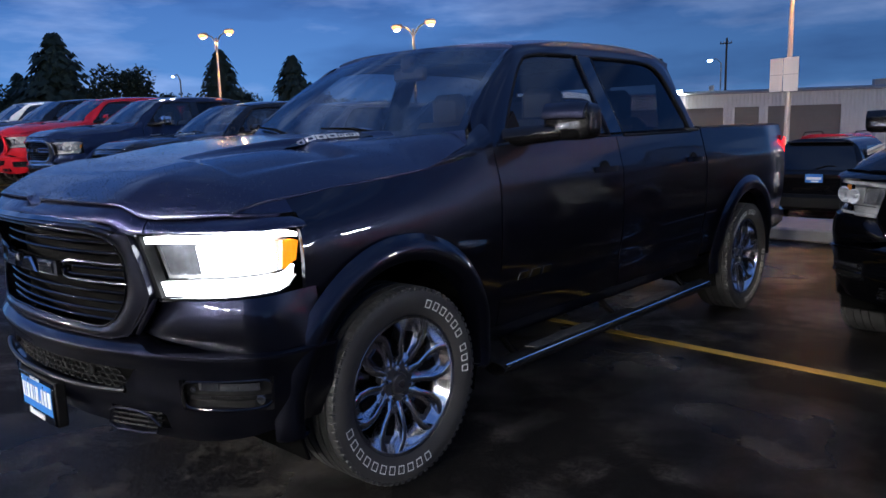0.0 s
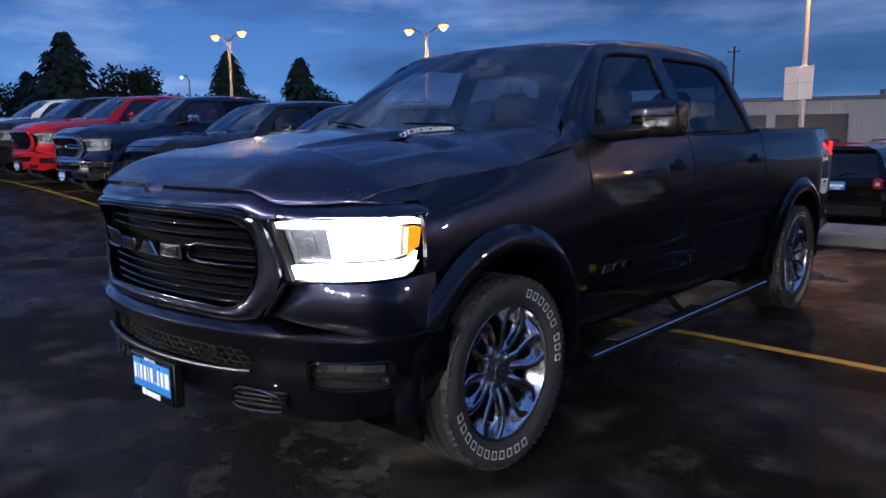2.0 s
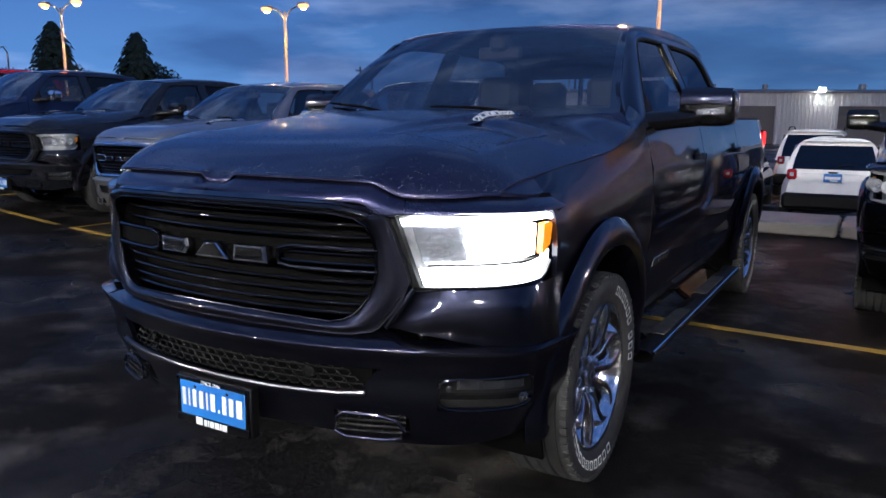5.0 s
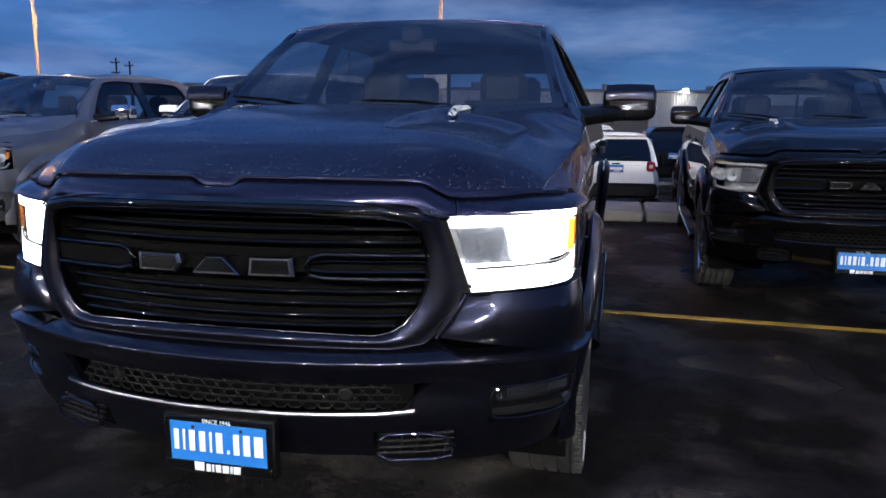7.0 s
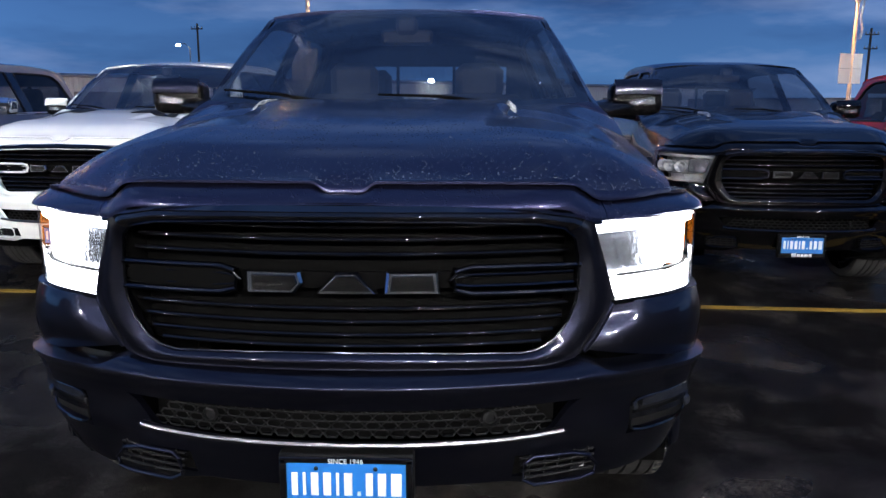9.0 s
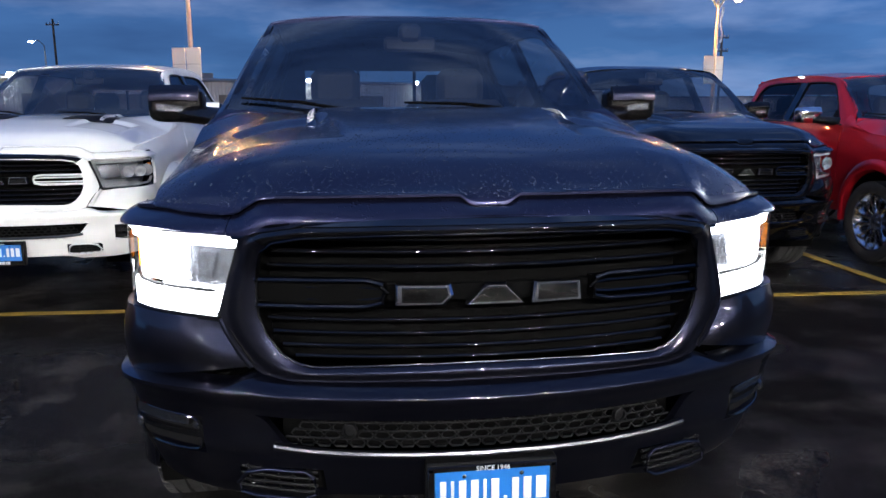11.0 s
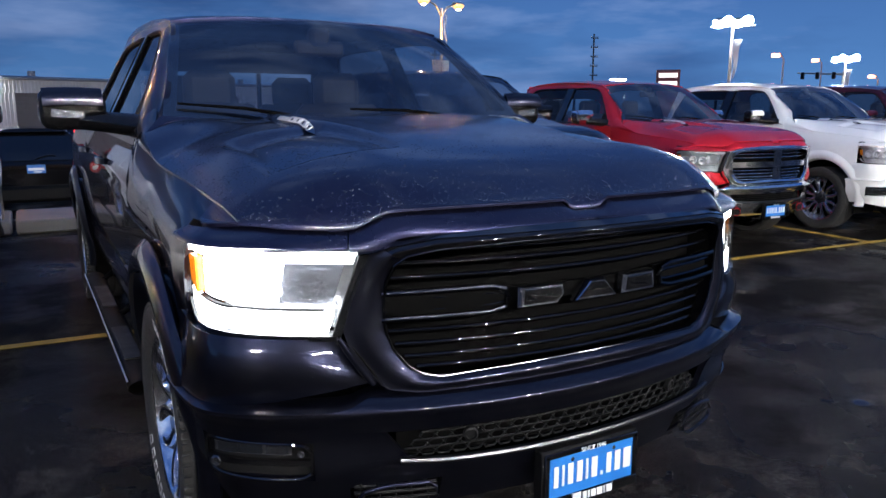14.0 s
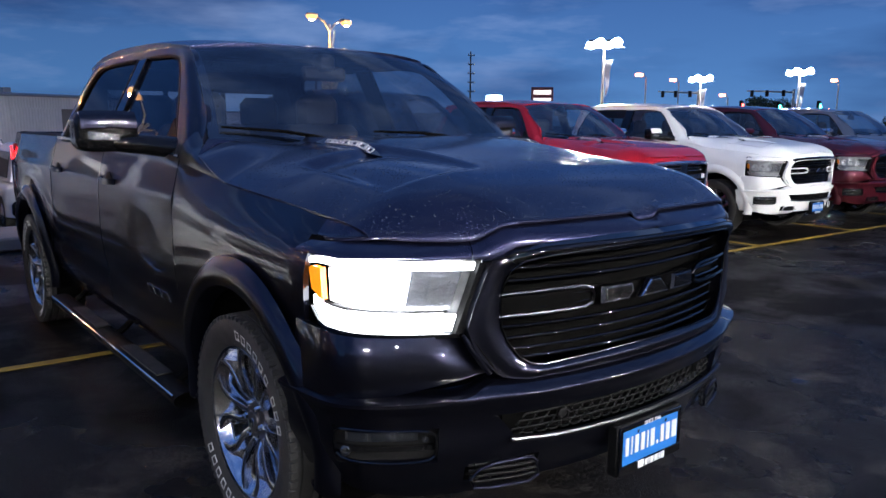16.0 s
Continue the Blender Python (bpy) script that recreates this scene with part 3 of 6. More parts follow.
def make_wheel(tyre_lettered):
    """Wheel and tyre round the x axis, outer side towards +x; returns (name, Geo, material, label)."""
    out = []
    R, W = 0.405, 0.1375
    tread = [(0.335, -W + 0.015), (0.375, -W), (0.395, -W + 0.012), (0.405, -W + 0.04)]
    for i in range(4):
        c = -0.072 + i * 0.048
        tread += [(0.405, c - 0.017), (0.405, c + 0.017), (0.396, c + 0.019), (0.396, c + 0.029)]
    tread += [(0.405, W - 0.04), (0.395, W - 0.012), (0.375, W), (0.335, W - 0.004), (0.308, W - 0.011), (0.290, W - 0.020), (0.280, W - 0.05)]
    g = Geo().lathe(tread, 96)
    for i in range(72):  # shoulder blocks
        a = 2 * math.pi * i / 72
        c, s = math.cos(a), math.sin(a)
        blk = Geo().box((W - 0.020, 0, 0.394), (0.030, 0.024, 0.016), 0.003)
        g.join(blk.moved(Matrix.Rotation(-a, 4, "X")))
    out.append(("tyre", g, RUBBER, "black tyre with raised white sidewall marks" if tyre_lettered else ""))
    rim = [(0.262, -0.11), (0.272, -0.105), (0.268, -0.08), (0.225, -0.02), (0.222, 0.04), (0.240, 0.075), (0.258, 0.095), (0.264, 0.113), (0.274, 0.116), (0.279, 0.110), (0.279, 0.098)]
    out.append(("rim", Geo().lathe(rim, 72), ALLOY, "polished alloy rim"))
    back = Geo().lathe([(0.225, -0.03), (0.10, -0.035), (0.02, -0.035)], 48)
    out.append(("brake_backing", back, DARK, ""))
    disc = Geo().lathe([(0.06, 0.0), (0.165, 0.0), (0.168, -0.01), (0.165, -0.022), (0.06, -0.022)], 48)
    out.append(("brake_disc", disc, DARK_CHROME, ""))
    # six twin spokes, each a loop round a dark pocket
    for i in range(6):
        a = math.pi / 6 + i * math.pi / 3
        sp = Geo()
        for sgn in (-1, 1):
            path = [(0.062, 0.07 * sgn * 0.28), (0.105, 0.030 * sgn), (0.165, 0.056 * sgn), (0.215, 0.062 * sgn), (0.262, 0.040 * sgn)]
            w = [0.016, 0.013, 0.0125, 0.0135, 0.020]
            xs = [0.062, 0.084, 0.094, 0.100, 0.106]
            vs, fs = [], []
            for (r, o), hw, x in zip(path, w, xs):
                vs += [(x - 0.045, o - hw * 1.15, r), (x - 0.004, o - hw, r), (x, o - hw * 0.55, r), (x, o + hw * 0.55, r), (x - 0.004, o + hw, r), (x - 0.045, o + hw * 1.15, r)]
            for k in range(4):
                fs += [(k * 6 + j, k * 6 + j + 1, k * 6 + j + 7, k * 6 + j + 6) for j in range(5)]
            fs += [(0, 1, 2, 3, 4, 5), (24, 25, 26, 27, 28, 29)]
            sp.add(vs, fs)
        out.append(("spoke", sp.moved(Matrix.Rotation(a, 4, "X")), ALLOY, ""))
        pocket = Geo().prism([(-0.008, 0.085), (0.008, 0.085), (0.040, 0.150), (0.046, 0.205), (0.024, 0.250), (-0.024, 0.250), (-0.046, 0.205), (-0.040, 0.150)], lambda u, v, d: (0.045 + d + 0.1 * (v - 0.085), u, v), 0.010, 0.003)
        out.append(("spoke_pocket", pocket.moved(Matrix.Rotation(a, 4, "X")), POLISHED, "bright polished pocket"))
        slot = Geo().prism([(-0.010, 0.120), (0.010, 0.120), (0.022, 0.160), (0.020, 0.205), (-0.020, 0.205), (-0.022, 0.160)], lambda u, v, d: (0.058 + d + 0.1 * (v - 0.085), u, v), 0.006, 0.002)
        out.append(("pocket_slot", slot.moved(Matrix.Rotation(a, 4, "X")), GLOSS_BLACK, "dark slot"))
    hub = Geo().lathe([(0.085, 0.02), (0.085, 0.055), (0.078, 0.064), (0.045, 0.068), (0.042, 0.060), (0.041, 0.074), (0.036, 0.080), (0.0, 0.083)], 36)
    out.append(("hub_cap", hub, GUNMETAL, "dark grey hub cap"))
    mark = Geo().prism([(-0.016, 0.012), (0.016, 0.012), (0.020, 0.0), (0.0, -0.022), (-0.020, 0.0)], lambda u, v, d: (0.0815 + d, u, v), 0.003, 0.001)
    out.append(("hub_mark", mark, CHROME, ""))
    for i in range(6):
        a = i * math.pi / 3
        nut = Geo().lathe([(0.0115, 0.0), (0.0115, 0.022), (0.008, 0.030), (0.0, 0.031)], 6).moved(Matrix.Translation((0.058, 0.0635 * math.sin(a), 0.0635 * math.cos(a))))
        out.append(("lug_nut", nut, CHROME, ""))
    if tyre_lettered:
        def band(a0, n, step, wide=0.62):
            for i in range(n):
                a = a0 + i * step
                g = Geo()
                r0, r1 = 0.322, 0.356
                half = step * wide / 2
                for ra, rb, aa, ab in ((r0, r0 + 0.0038, -half, half), (r1 - 0.0038, r1, -half, half), (r0, r1, -half, -half + 0.011), (r0, r1, half - 0.011, half)):
                    vs = []
                    for d in (0.0, 0.0025):
                        for r, t in ((ra, aa), (rb, aa), (rb, ab), (ra, ab)):
                            vs.append((W - 0.0075 + (r - 0.322) * 0.12 + d, r * math.sin(a + t), r * math.cos(a + t)))
                    g.add(vs, [(0, 1, 2, 3), (7, 6, 5, 4), (0, 4, 5, 1), (1, 5, 6, 2), (2, 6, 7, 3), (3, 7, 4, 0)])
                out.append(("sidewall_mark", g, LETTER_WHITE, ""))
        band(0.56, 6, 0.147)
        band(1.52, 3, 0.140)
        band(3.08, 11, 0.155)
    return [(n, g if n == "tyre" or n == "sidewall_mark" else g.moved(Matrix.Diagonal((1.0, 1.045, 1.045, 1.0))), m, lb) for n, g, m, lb in out]


def add_wheel(truck, parts, centre, left, turn=0.0):
    hub = new("wheel")
    hub.parent = truck
    hub.matrix_basis = Matrix.Translation(centre) @ Matrix.Rotation(radians(0 if left else 180), 4, "Z") @ Matrix.Rotation(turn, 4, "X")
    for name, me, label in parts:
        ob = new(name, me)
        ob.parent = hub
        tagged(ob, label)
    return hub

GRILLE = [(0.0, 1.120), (0.25, 1.117), (0.46, 1.108), (0.525, 1.095), (0.557, 1.070), (0.575, 1.02), (0.580, 0.96), (0.576, 0.90), (0.555, 0.85), (0.520, 0.805), (0.485, 0.784), (0.44, 0.774), (0.25, 0.782), (0.0, 0.787)]


def grille_half_width(z):
    """Half width of the grille opening at height z."""
    rim = [(p[1], p[0]) for p in GRILLE[2:12]]
    zs, xs = [p[0] for p in rim][::-1], [p[1] for p in rim][::-1]
    return float(np.interp(z, zs, xs))


def loop_bar(g, pts, r, out, n=6, closed=True):
    """Thin round bar over the nose through (x, z) points."""
    g.tube([nose(s_of_x(abs(x)) * (1 if x >= 0 else -1), z, out) for x, z in pts], r, n, closed)
    return g


def closed_outline(half):
    """Full outline from the right half (x >= 0), first and last on the middle."""
    return half + [(-x, z) for x, z in reversed(half[1:-1])]


def nose_sheet(s0, s1, lo, hi, out, n=20, m=6, thick=0.02):
    def fn(u, v):
        s = mix(s0, s1, u)
        z = mix(lo(s), hi(s), v)
        return nose(s, z, out(s, z) if callable(out) else out)
    return Geo().grid(fn, n, m, thick)


def build_truck(name, look_at, body, label, lit=False, wet=None, trim="dark", bumper="body", hood_vents=False, group="", plate=True, lettered=False, wheels=None, classic=False):
    """One crew-cab pickup. body: paint; wet: wet, sky-lit paint of the hood, header and roof; trim: dark, body or
    chrome grille.
    """
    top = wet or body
    truck = thing(name, None, None, label, "pickup truck", group, place=look_at)
    bump = {"body": body, "chrome": CHROME, "black": body}[bumper]
    grille_mat = {"dark": SMOKED, "body": body, "chrome": CHROME, "black": GLOSS_BLACK}[trim]

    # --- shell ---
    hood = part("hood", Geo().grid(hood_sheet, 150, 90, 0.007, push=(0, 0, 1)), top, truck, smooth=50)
    lo_f = lambda y: arch_low(y, 0.0, 0.50, 0.50) if y > -0.1 else max(arch_low(y, 0.0, 0.50, 0.50), 0.885 if y < -0.38 else 0)
    hi_f = lambda y: seam_z(y) - 0.004

    def fender():
        return ruled(Geo(), -0.452, 0.655, lo_f, hi_f, fender_x, 44, 22, 0.018)
    both("front_fender", fender, body, truck)

    zs = [seam_z(-0.452) - 0.004 - 0.002 * k for k in range(50)]
    xs = [fender_x(-0.452, z) for z in zs]

    def brow():
        end = Vector(nose(S_HEAD, lip_z(S_HEAD) + 0.004, lip_out(S_HEAD) + 0.006))
        prof = Vector((fender_x(-0.452, end.z), -0.452, end.z))

        def fn(u, v):
            s = mix(S_CORNER, S_HEAD, u)
            f = Vector(nose(s, lip_z(s) + 0.004, lip_out(s) + 0.006))
            f = f + Vector((prof.x - end.x, prof.y - end.y, 0)) * u ** 2
            y1 = mix(-0.654, -0.452, u)
            w = v ** 1.5
            x, y = mix(f.x, seam_x(y1) + 0.0015, w), mix(f.y, y1, w)
            drop = zs[0] - float(np.interp(x - seam_x(y) + seam_x(-0.452), xs, zs))
            base = hood_side(y) - 0.004 - drop
            d = math.hypot(x - f.x, y - f.y)
            k = 1 - (1 - min(1, d / (0.15 * (1 - u) + 0.002))) ** 2.4
            if w >= 1:
                return (x, y, seam_z(y1) - 0.003)
            return (x, y, mix(f.z, max(base, f.z), k))
        return Geo().grid(fn, 24, 20, 0.010, push=(0, 0, 1))
    both("fender_brow", brow, top, truck)

    def flare(cy, r0, r1, bulge):
        def make():
            def fn(u, v):
                a = mix(math.radians(200), math.radians(-22), u)
                if cy > 1:
                    a = mix(math.radians(196), math.radians(-8), u)
                r = mix(r0, r1, v)
                y, z = cy - r * math.cos(a), 0.42 + r * math.sin(a) * 1.02
                x = side(y, max(0.5, z)) + bulge * math.sin(math.pi * min(1, 0.25 + 0.62 * v)) - 0.012
                if v == 0:
                    x -= 0.05
                if y < -0.42:
                    x -= 0.10 * (-0.42 - y)
                return (x, y, max(0.36, z))
            return Geo().grid(fn, 40, 6, 0.012)
        return make
    both("wheel_arch_flare", flare(0.0, 0.485, 0.585, 0.058), body, truck)
    both("wheel_arch_flare", flare(WHEELBASE, 0.485, 0.585, 0.055), body, truck)

    def liner(cy):
        def make():
            def fn(u, v):
                a = mix(math.radians(200), math.radians(-20), u)
                return (mix(0.55, 0.955, v), cy - 0.50 * math.cos(a), 0.42 + 0.50 * math.sin(a))
            return Geo().grid(fn, 24, 3, 0.01)
        return make
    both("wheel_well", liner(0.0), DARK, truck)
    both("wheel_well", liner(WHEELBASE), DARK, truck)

    belt = table((0.62, 1.330), (0.9, 1.352), (1.7, 1.368), (2.9, 1.380), (4.7, 1.385))
    sill = lambda y: 0.50
    dents = lambda y, z: side(y, z) - 0.012 * math.exp(-((z - 0.70) / 0.06) ** 2) + 0.006 * math.exp(-((z - 1.17) / 0.03) ** 2)
    for y0, y1 in ((0.662, 1.782), (1.790, 2.925)):
        def door(y0=y0, y1=y1):
            lo = (lambda y: max(0.50, arch_low(y, WHEELBASE, 0.52, 0.50) if y > 2.5 else 0.50))
            return ruled(Geo(), y0, y1, lo, belt, dents, 26, 30, 0.02)
        for sg in (1, -1):
            g = door()
            d = part("door", g if sg > 0 else g.flipped(), body, truck)
            hy = mix(y0, y1, 0.83)
            h = Geo().grid(lambda u, v: (side(hy, 1.185) + 0.012 + 0.035 * math.sin(math.pi * u) ** 0.5, hy - 0.12 + 0.24 * u, 1.172 + 0.030 * v), 12, 3, 0.014)
            part("door_handle", h if sg > 0 else h.flipped(), CHROME if trim == "chrome" else body, d)
            cup = Geo().lathe([(0.055, 0.0), (0.052, 0.004), (0.0, 0.005)], 20).moved(Matrix.Translation((side(hy, 1.18) - 0.001, hy, 1.178)))
            part("handle_recess", cup if sg > 0 else cup.flipped(), PLASTIC, d)
    both("sill_panel", lambda: ruled(Geo(), 0.50, 3.15, lambda y: 0.43, lambda y: 0.496, lambda y, z: side(y, z) - 0.005, 20, 3, 0.03), body, truck)

    def bed_side():
        return ruled(Geo(), 2.940, 4.66, lambda y: arch_low(y, WHEELBASE, 0.50, 0.52), lambda y: 1.385, dents, 44, 22, 0.03)
    both("bed_side", bed_side, body, truck)
    both("bed_rail", lambda: Geo().grid(lambda u, v: (mix(0.925, 0.80, v) - 0.050 * smooth((u - 0.7) / 0.3), mix(2.955, 4.66, u), 1.388 + 0.012 * math.sin(math.pi * v)), 14, 4, 0.02), PLASTIC, truck, "black bed rail cap")
    part("bed_floor", Geo().box((0, 3.80, 0.86), (1.66, 1.70, 0.04), 0.01), PLASTIC, truck)
    both("bed_wall", lambda: Geo().box((0.80, 3.80, 1.12), (0.03, 1.70, 0.50), 0.008), PLASTIC, truck)
    part("tailgate", Geo().grid(lambda u, v: (mix(-0.80, 0.80, u), 4.66 + 0.015 * math.sin(math.pi * v), mix(0.72, 1.39, v)), 10, 8, 0.05), body, truck)
    part("bed_front", Geo().box((0, 2.985, 1.08), (1.62, 0.03, 0.58), 0.006), body, truck)
    part("rear_bumper", Geo().box((0, 4.76, 0.60), (1.78, 0.20, 0.18), 0.04), CHROME if bumper == "chrome" else bump, truck)

    def tail():
        return Geo().grid(lambda u, v: (mix(0.922, 0.79, u) - 0.01 * u, 4.655 - 0.13 * (1 - u) ** 2 * 0.6 + 0.012, mix(0.93, 1.30, v)), 8, 8, 0.03)
    for sg in (1, -1):
        tl = part("tail_lamp", tail() if sg > 0 else tail().flipped(), TAIL_OFF, truck, "red tail lamp, lit" if lit else "red tail lamp")
        strip = Geo().tube([(0.926, 4.655, 0.95 + 0.041 * k) for k in range(9)], 0.007, 8)
        part("tail_light_bar", strip if sg > 0 else strip.flipped(), TAIL_GLOW if lit else TAIL_OFF, tl)

    # --- cab top ---
    def roof(u, v):
        a, y = 2 * u - 1, mix(1.09, 2.92, v)
        hw = 0.688
        yy = y + 0.07 * a * a * (1 - v)
        return (a * hw, yy, roof_mid(yy) - 0.034 * abs(a) ** 4 - 0.006 * a * a)
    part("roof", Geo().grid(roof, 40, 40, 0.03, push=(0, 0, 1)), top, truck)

    inner = [(0.72, 1.312), (0.80, 1.400), (0.95, 1.565), (1.10, 1.710), (1.22, 1.785), (1.45, 1.808), (1.75, 1.812), (2.30, 1.815), (2.56, 1.806), (2.70, 1.745), (2.775, 1.520), (2.795, 1.370)]
    outer = [(0.585, 1.325, 0.895), (0.645, 1.478, 0.824), (0.782, 1.594, 0.778), (0.968, 1.719, 0.727), (1.130, 1.822, 0.697), (1.400, 1.862, 0.688), (1.75, 1.878, 0.687), (2.30, 1.880, 0.687), (2.72, 1.860, 0.687), (2.90, 1.805, 0.690), (2.945, 1.560, 0.785), (2.950, 1.365, 0.862)]
    curves = [table(*[(i / 11, p[k]) for i, p in enumerate(inner)]) for k in (0, 1)] + [table(*[(i / 11, p[k]) for i, p in enumerate(outer)]) for k in (0, 1, 2)]

    def cab_side():
        def fn(u, v):
            yi, zi, yo, zo, xo = (c(u) for c in curves)
            xi = glass_x(yi, zi) + 0.004
            y, z = mix(yi, yo, v), mix(zi, zo, v)
            crown = mix(glass_x(yi, zi), glass_x(yo, zo), v) + 0.006
            return (mix(mix(xi, crown, smooth(v * 4)), xo, smooth((v - 0.35) / 0.65) ** 1.3), y, z)
        return Geo().grid(fn, 72, 10, 0.022, push=(1, 0, 0))
    both("cab_pillar", cab_side, body, truck)
    both("door_pillar", lambda: ruled(Geo(), 1.715, 1.885, lambda y: 1.36, lambda y: 1.85, lambda y, z: glass_x(y, z) + 0.004, 4, 8, 0.02), GLOSS_BLACK, truck, "gloss black door pillar")
    # windows with dark surrounds
    both("window", lambda: ruled(Geo(), 0.80, 1.725, lambda y: 1.345, win_f_top, lambda y, z: glass_x(y, z) - 0.010, 16, 10, 0), SIDE_GLASS, truck, "clear side window")
    both("window", lambda: ruled(Geo(), 1.875, 2.78, lambda y: 1.355, win_r_top, lambda y, z: glass_x(y, z) - 0.010, 16, 10, 0), TINTED, truck, "tinted side window")

    def seal(y0, y1, topf):
        def make():
            pts = [(y0, 1.36)] + [(mix(y0, y1, i / 14), topf(mix(y0, y1, i / 14))) for i in range(15)] + [(y1, 1.365)]
            return Geo().tube([(glass_x(y, z) - 0.002, y, z) for y, z in pts], 0.010, 6, True)
        return make
    both("window_seal", seal(0.80, 1.725, win_f_top), PLASTIC, truck)
    both("window_seal", seal(1.875, 2.78, win_r_top), PLASTIC, truck)
    both("belt_trim", lambda: ruled(Geo(), 0.70, 2.90, lambda y: belt(y) - 0.012, lambda y: belt(y) + 0.010, lambda y, z: 0.932, 24, 2, 0.02), CHROME if trim == "chrome" else GLOSS_BLACK, truck)
    both("mirror_sail", lambda: Geo().prism([(0.75, 1.352), (0.92, 1.354), (0.92, 1.50), (0.865, 1.462)], lambda u, v, d: (glass_x(u, v) - 0.008 + d, u, v), 0.014, 0.003), PLASTIC, truck)

    part("windscreen", Geo().grid(lambda u, v: ws_point(2 * u - 1, v), 28, 16), GLASS, truck, "clear windscreen with rain drops")
    frit = Geo().grid(lambda u, v: tuple(Vector(ws_point(2 * u - 1, 0.075 * v)) + Vector((0, 0.006, -0.004))), 28, 2)
    for sg in (-1, 1):
        frit.grid(lambda u, v: tuple(Vector(ws_point(sg * mix(0.945, 1.0, u), v)) + Vector((0, 0.006, -0.004))), 2, 16)
    frit.grid(lambda u, v: tuple(Vector(ws_point(2 * u - 1, mix(0.95, 1.0, v))) + Vector((0, 0.006, -0.004))), 28, 2)
    part("windscreen_border", frit, GLOSS_BLACK, truck, "black printed glass border")
    part("cowl", Geo().grid(lambda u, v: (lambda p: (p[0] * 1.01, p[1] - 0.13 + 0.13 * v, p[2] - 0.012 - (0.008 + 0.045 * (2 * u - 1) ** 2) * (1 - v)))(ws_point(2 * u - 1, 0.0)), 24, 3, 0.02, push=(0, 0, 1)), PLASTIC, truck, "black plastic cowl")
    part("rear_window", Geo().grid(lambda u, v: (mix(-0.60, 0.60, u), mix(2.985, 2.918, v), mix(1.40, 1.70, v)), 8, 6), GLASS, truck)
    part("cab_back", Geo().grid(lambda u, v: (mix(-0.84, 0.84, u), mix(3.0, 2.985, v), mix(0.6, 1.40, v)), 6, 4, 0.02), body, truck)
    both("cab_back_pillar", lambda: Geo().grid(lambda u, v: (mix(0.60, 0.86 - 0.20 * v, u), mix(2.985, 2.895, v) - 0.03 * u, mix(1.38, 1.83, v)), 4, 6, 0.02), body, truck)
    part("cab_back_header", Geo().grid(lambda u, v: (mix(-0.66, 0.66, u), mix(2.918, 2.888, v), mix(1.69, 1.86, v)), 4, 2, 0.02), body, truck)
    both("rear_window_bar", lambda: Geo().box((0.21, 2.95, 1.55), (0.022, 0.05, 0.32), 0.004).moved(pose(0, 0, 0)), PLASTIC, truck)
    for sg in (1, -1):
        base = Vector(ws_point(0.10 + 0.42 * sg, 0.02))
        tip = Vector(ws_point(0.10 + 0.42 * sg - 0.62, 0.10))
        part("wiper", Geo().tube([base + Vector((0, -0.03, 0.012)), base * 0.5 + tip * 0.5 + Vector((0, -0.018, 0.024)), tip + Vector((0, -0.012, 0.012))], [0.010, 0.008, 0.005], 6), DARK, truck)

    # --- mirrors ---
    for sg in (1, -1):
        head = Geo()
        # housing: rounded shell, blunt to the front
        def shell(u, v):
            a, b = 2 * math.pi * u, mix(-1, 1, v)
            r = (1 - abs(b) ** 6) ** 0.5
            cx, cz = math.cos(a), math.sin(a)
            q = (abs(cx) ** 4.6 + abs(cz) ** 4.6) ** (-1 / 4.6)
            return (1.132 + 0.128 * q * cx * r, 1.015 + 0.082 * b, 1.446 + (0.085 if cz > 0 else 0.092) * q * cz * r * (1 - 0.10 * (1 - cx) * (1 if cz > 0 else 0)))
        head.grid(shell, 48, 20)
        m = part("mirror", head if sg > 0 else head.flipped(), MIRROR_BLACK if trim != "chrome" else CHROME, truck, "black door mirror" if trim != "chrome" else "chrome door mirror")
        cap = Geo().grid(lambda u, v: (mix(1.02, 1.245, u), 0.925 - 0.006 * math.sin(math.pi * u) + 0.035 * v ** 3, mix(1.458, 1.530, v) - 0.004 * (2 * u - 1) ** 2), 10, 6, 0.02)
        part("mirror_cap", cap if sg > 0 else cap.flipped(), body if trim != "chrome" else CHROME, m, "painted cap")
        arm = Geo().tube([(0.87, 0.80, 1.370), (0.92, 0.85, 1.376), (1.00, 0.93, 1.386), (1.10, 0.985, 1.396)], [0.058, 0.056, 0.052, 0.048], 14, flat=0.85)
        part("mirror_arm", arm if sg > 0 else arm.flipped(), MIRROR_BLACK, m)
        sig = Geo().grid(lambda u, v: (mix(1.095, 1.262, u), 0.924 + 0.085 * u ** 5, mix(1.405, 1.442 - 0.012 * (1 - u), v) + 0.006 * u), 10, 3, 0.012)
        part("turn_signal", sig if sg > 0 else sig.flipped(), SIGNAL_CLEAR, m, "clear turn signal strip")
        gl = Geo().box((1.128, 1.088, 1.452), (0.20, 0.004, 0.11), 0.001)
        part("mirror_glass", gl if sg > 0 else gl.flipped(), CHROME, m)

    # --- nose ---
    hd_x = table((0.0, 1.148), (0.5, 1.142), (0.54, 1.137), (0.588, 1.112), (0.62, 1.105), (0.68, 1.104), (0.86, 1.112), (1.0, 1.110))
    hd_out = table((0.0, 0.024), (0.50, 0.028), (0.60, 0.022), (0.68, 0.004), (0.85, 0.002), (1.0, -0.006))

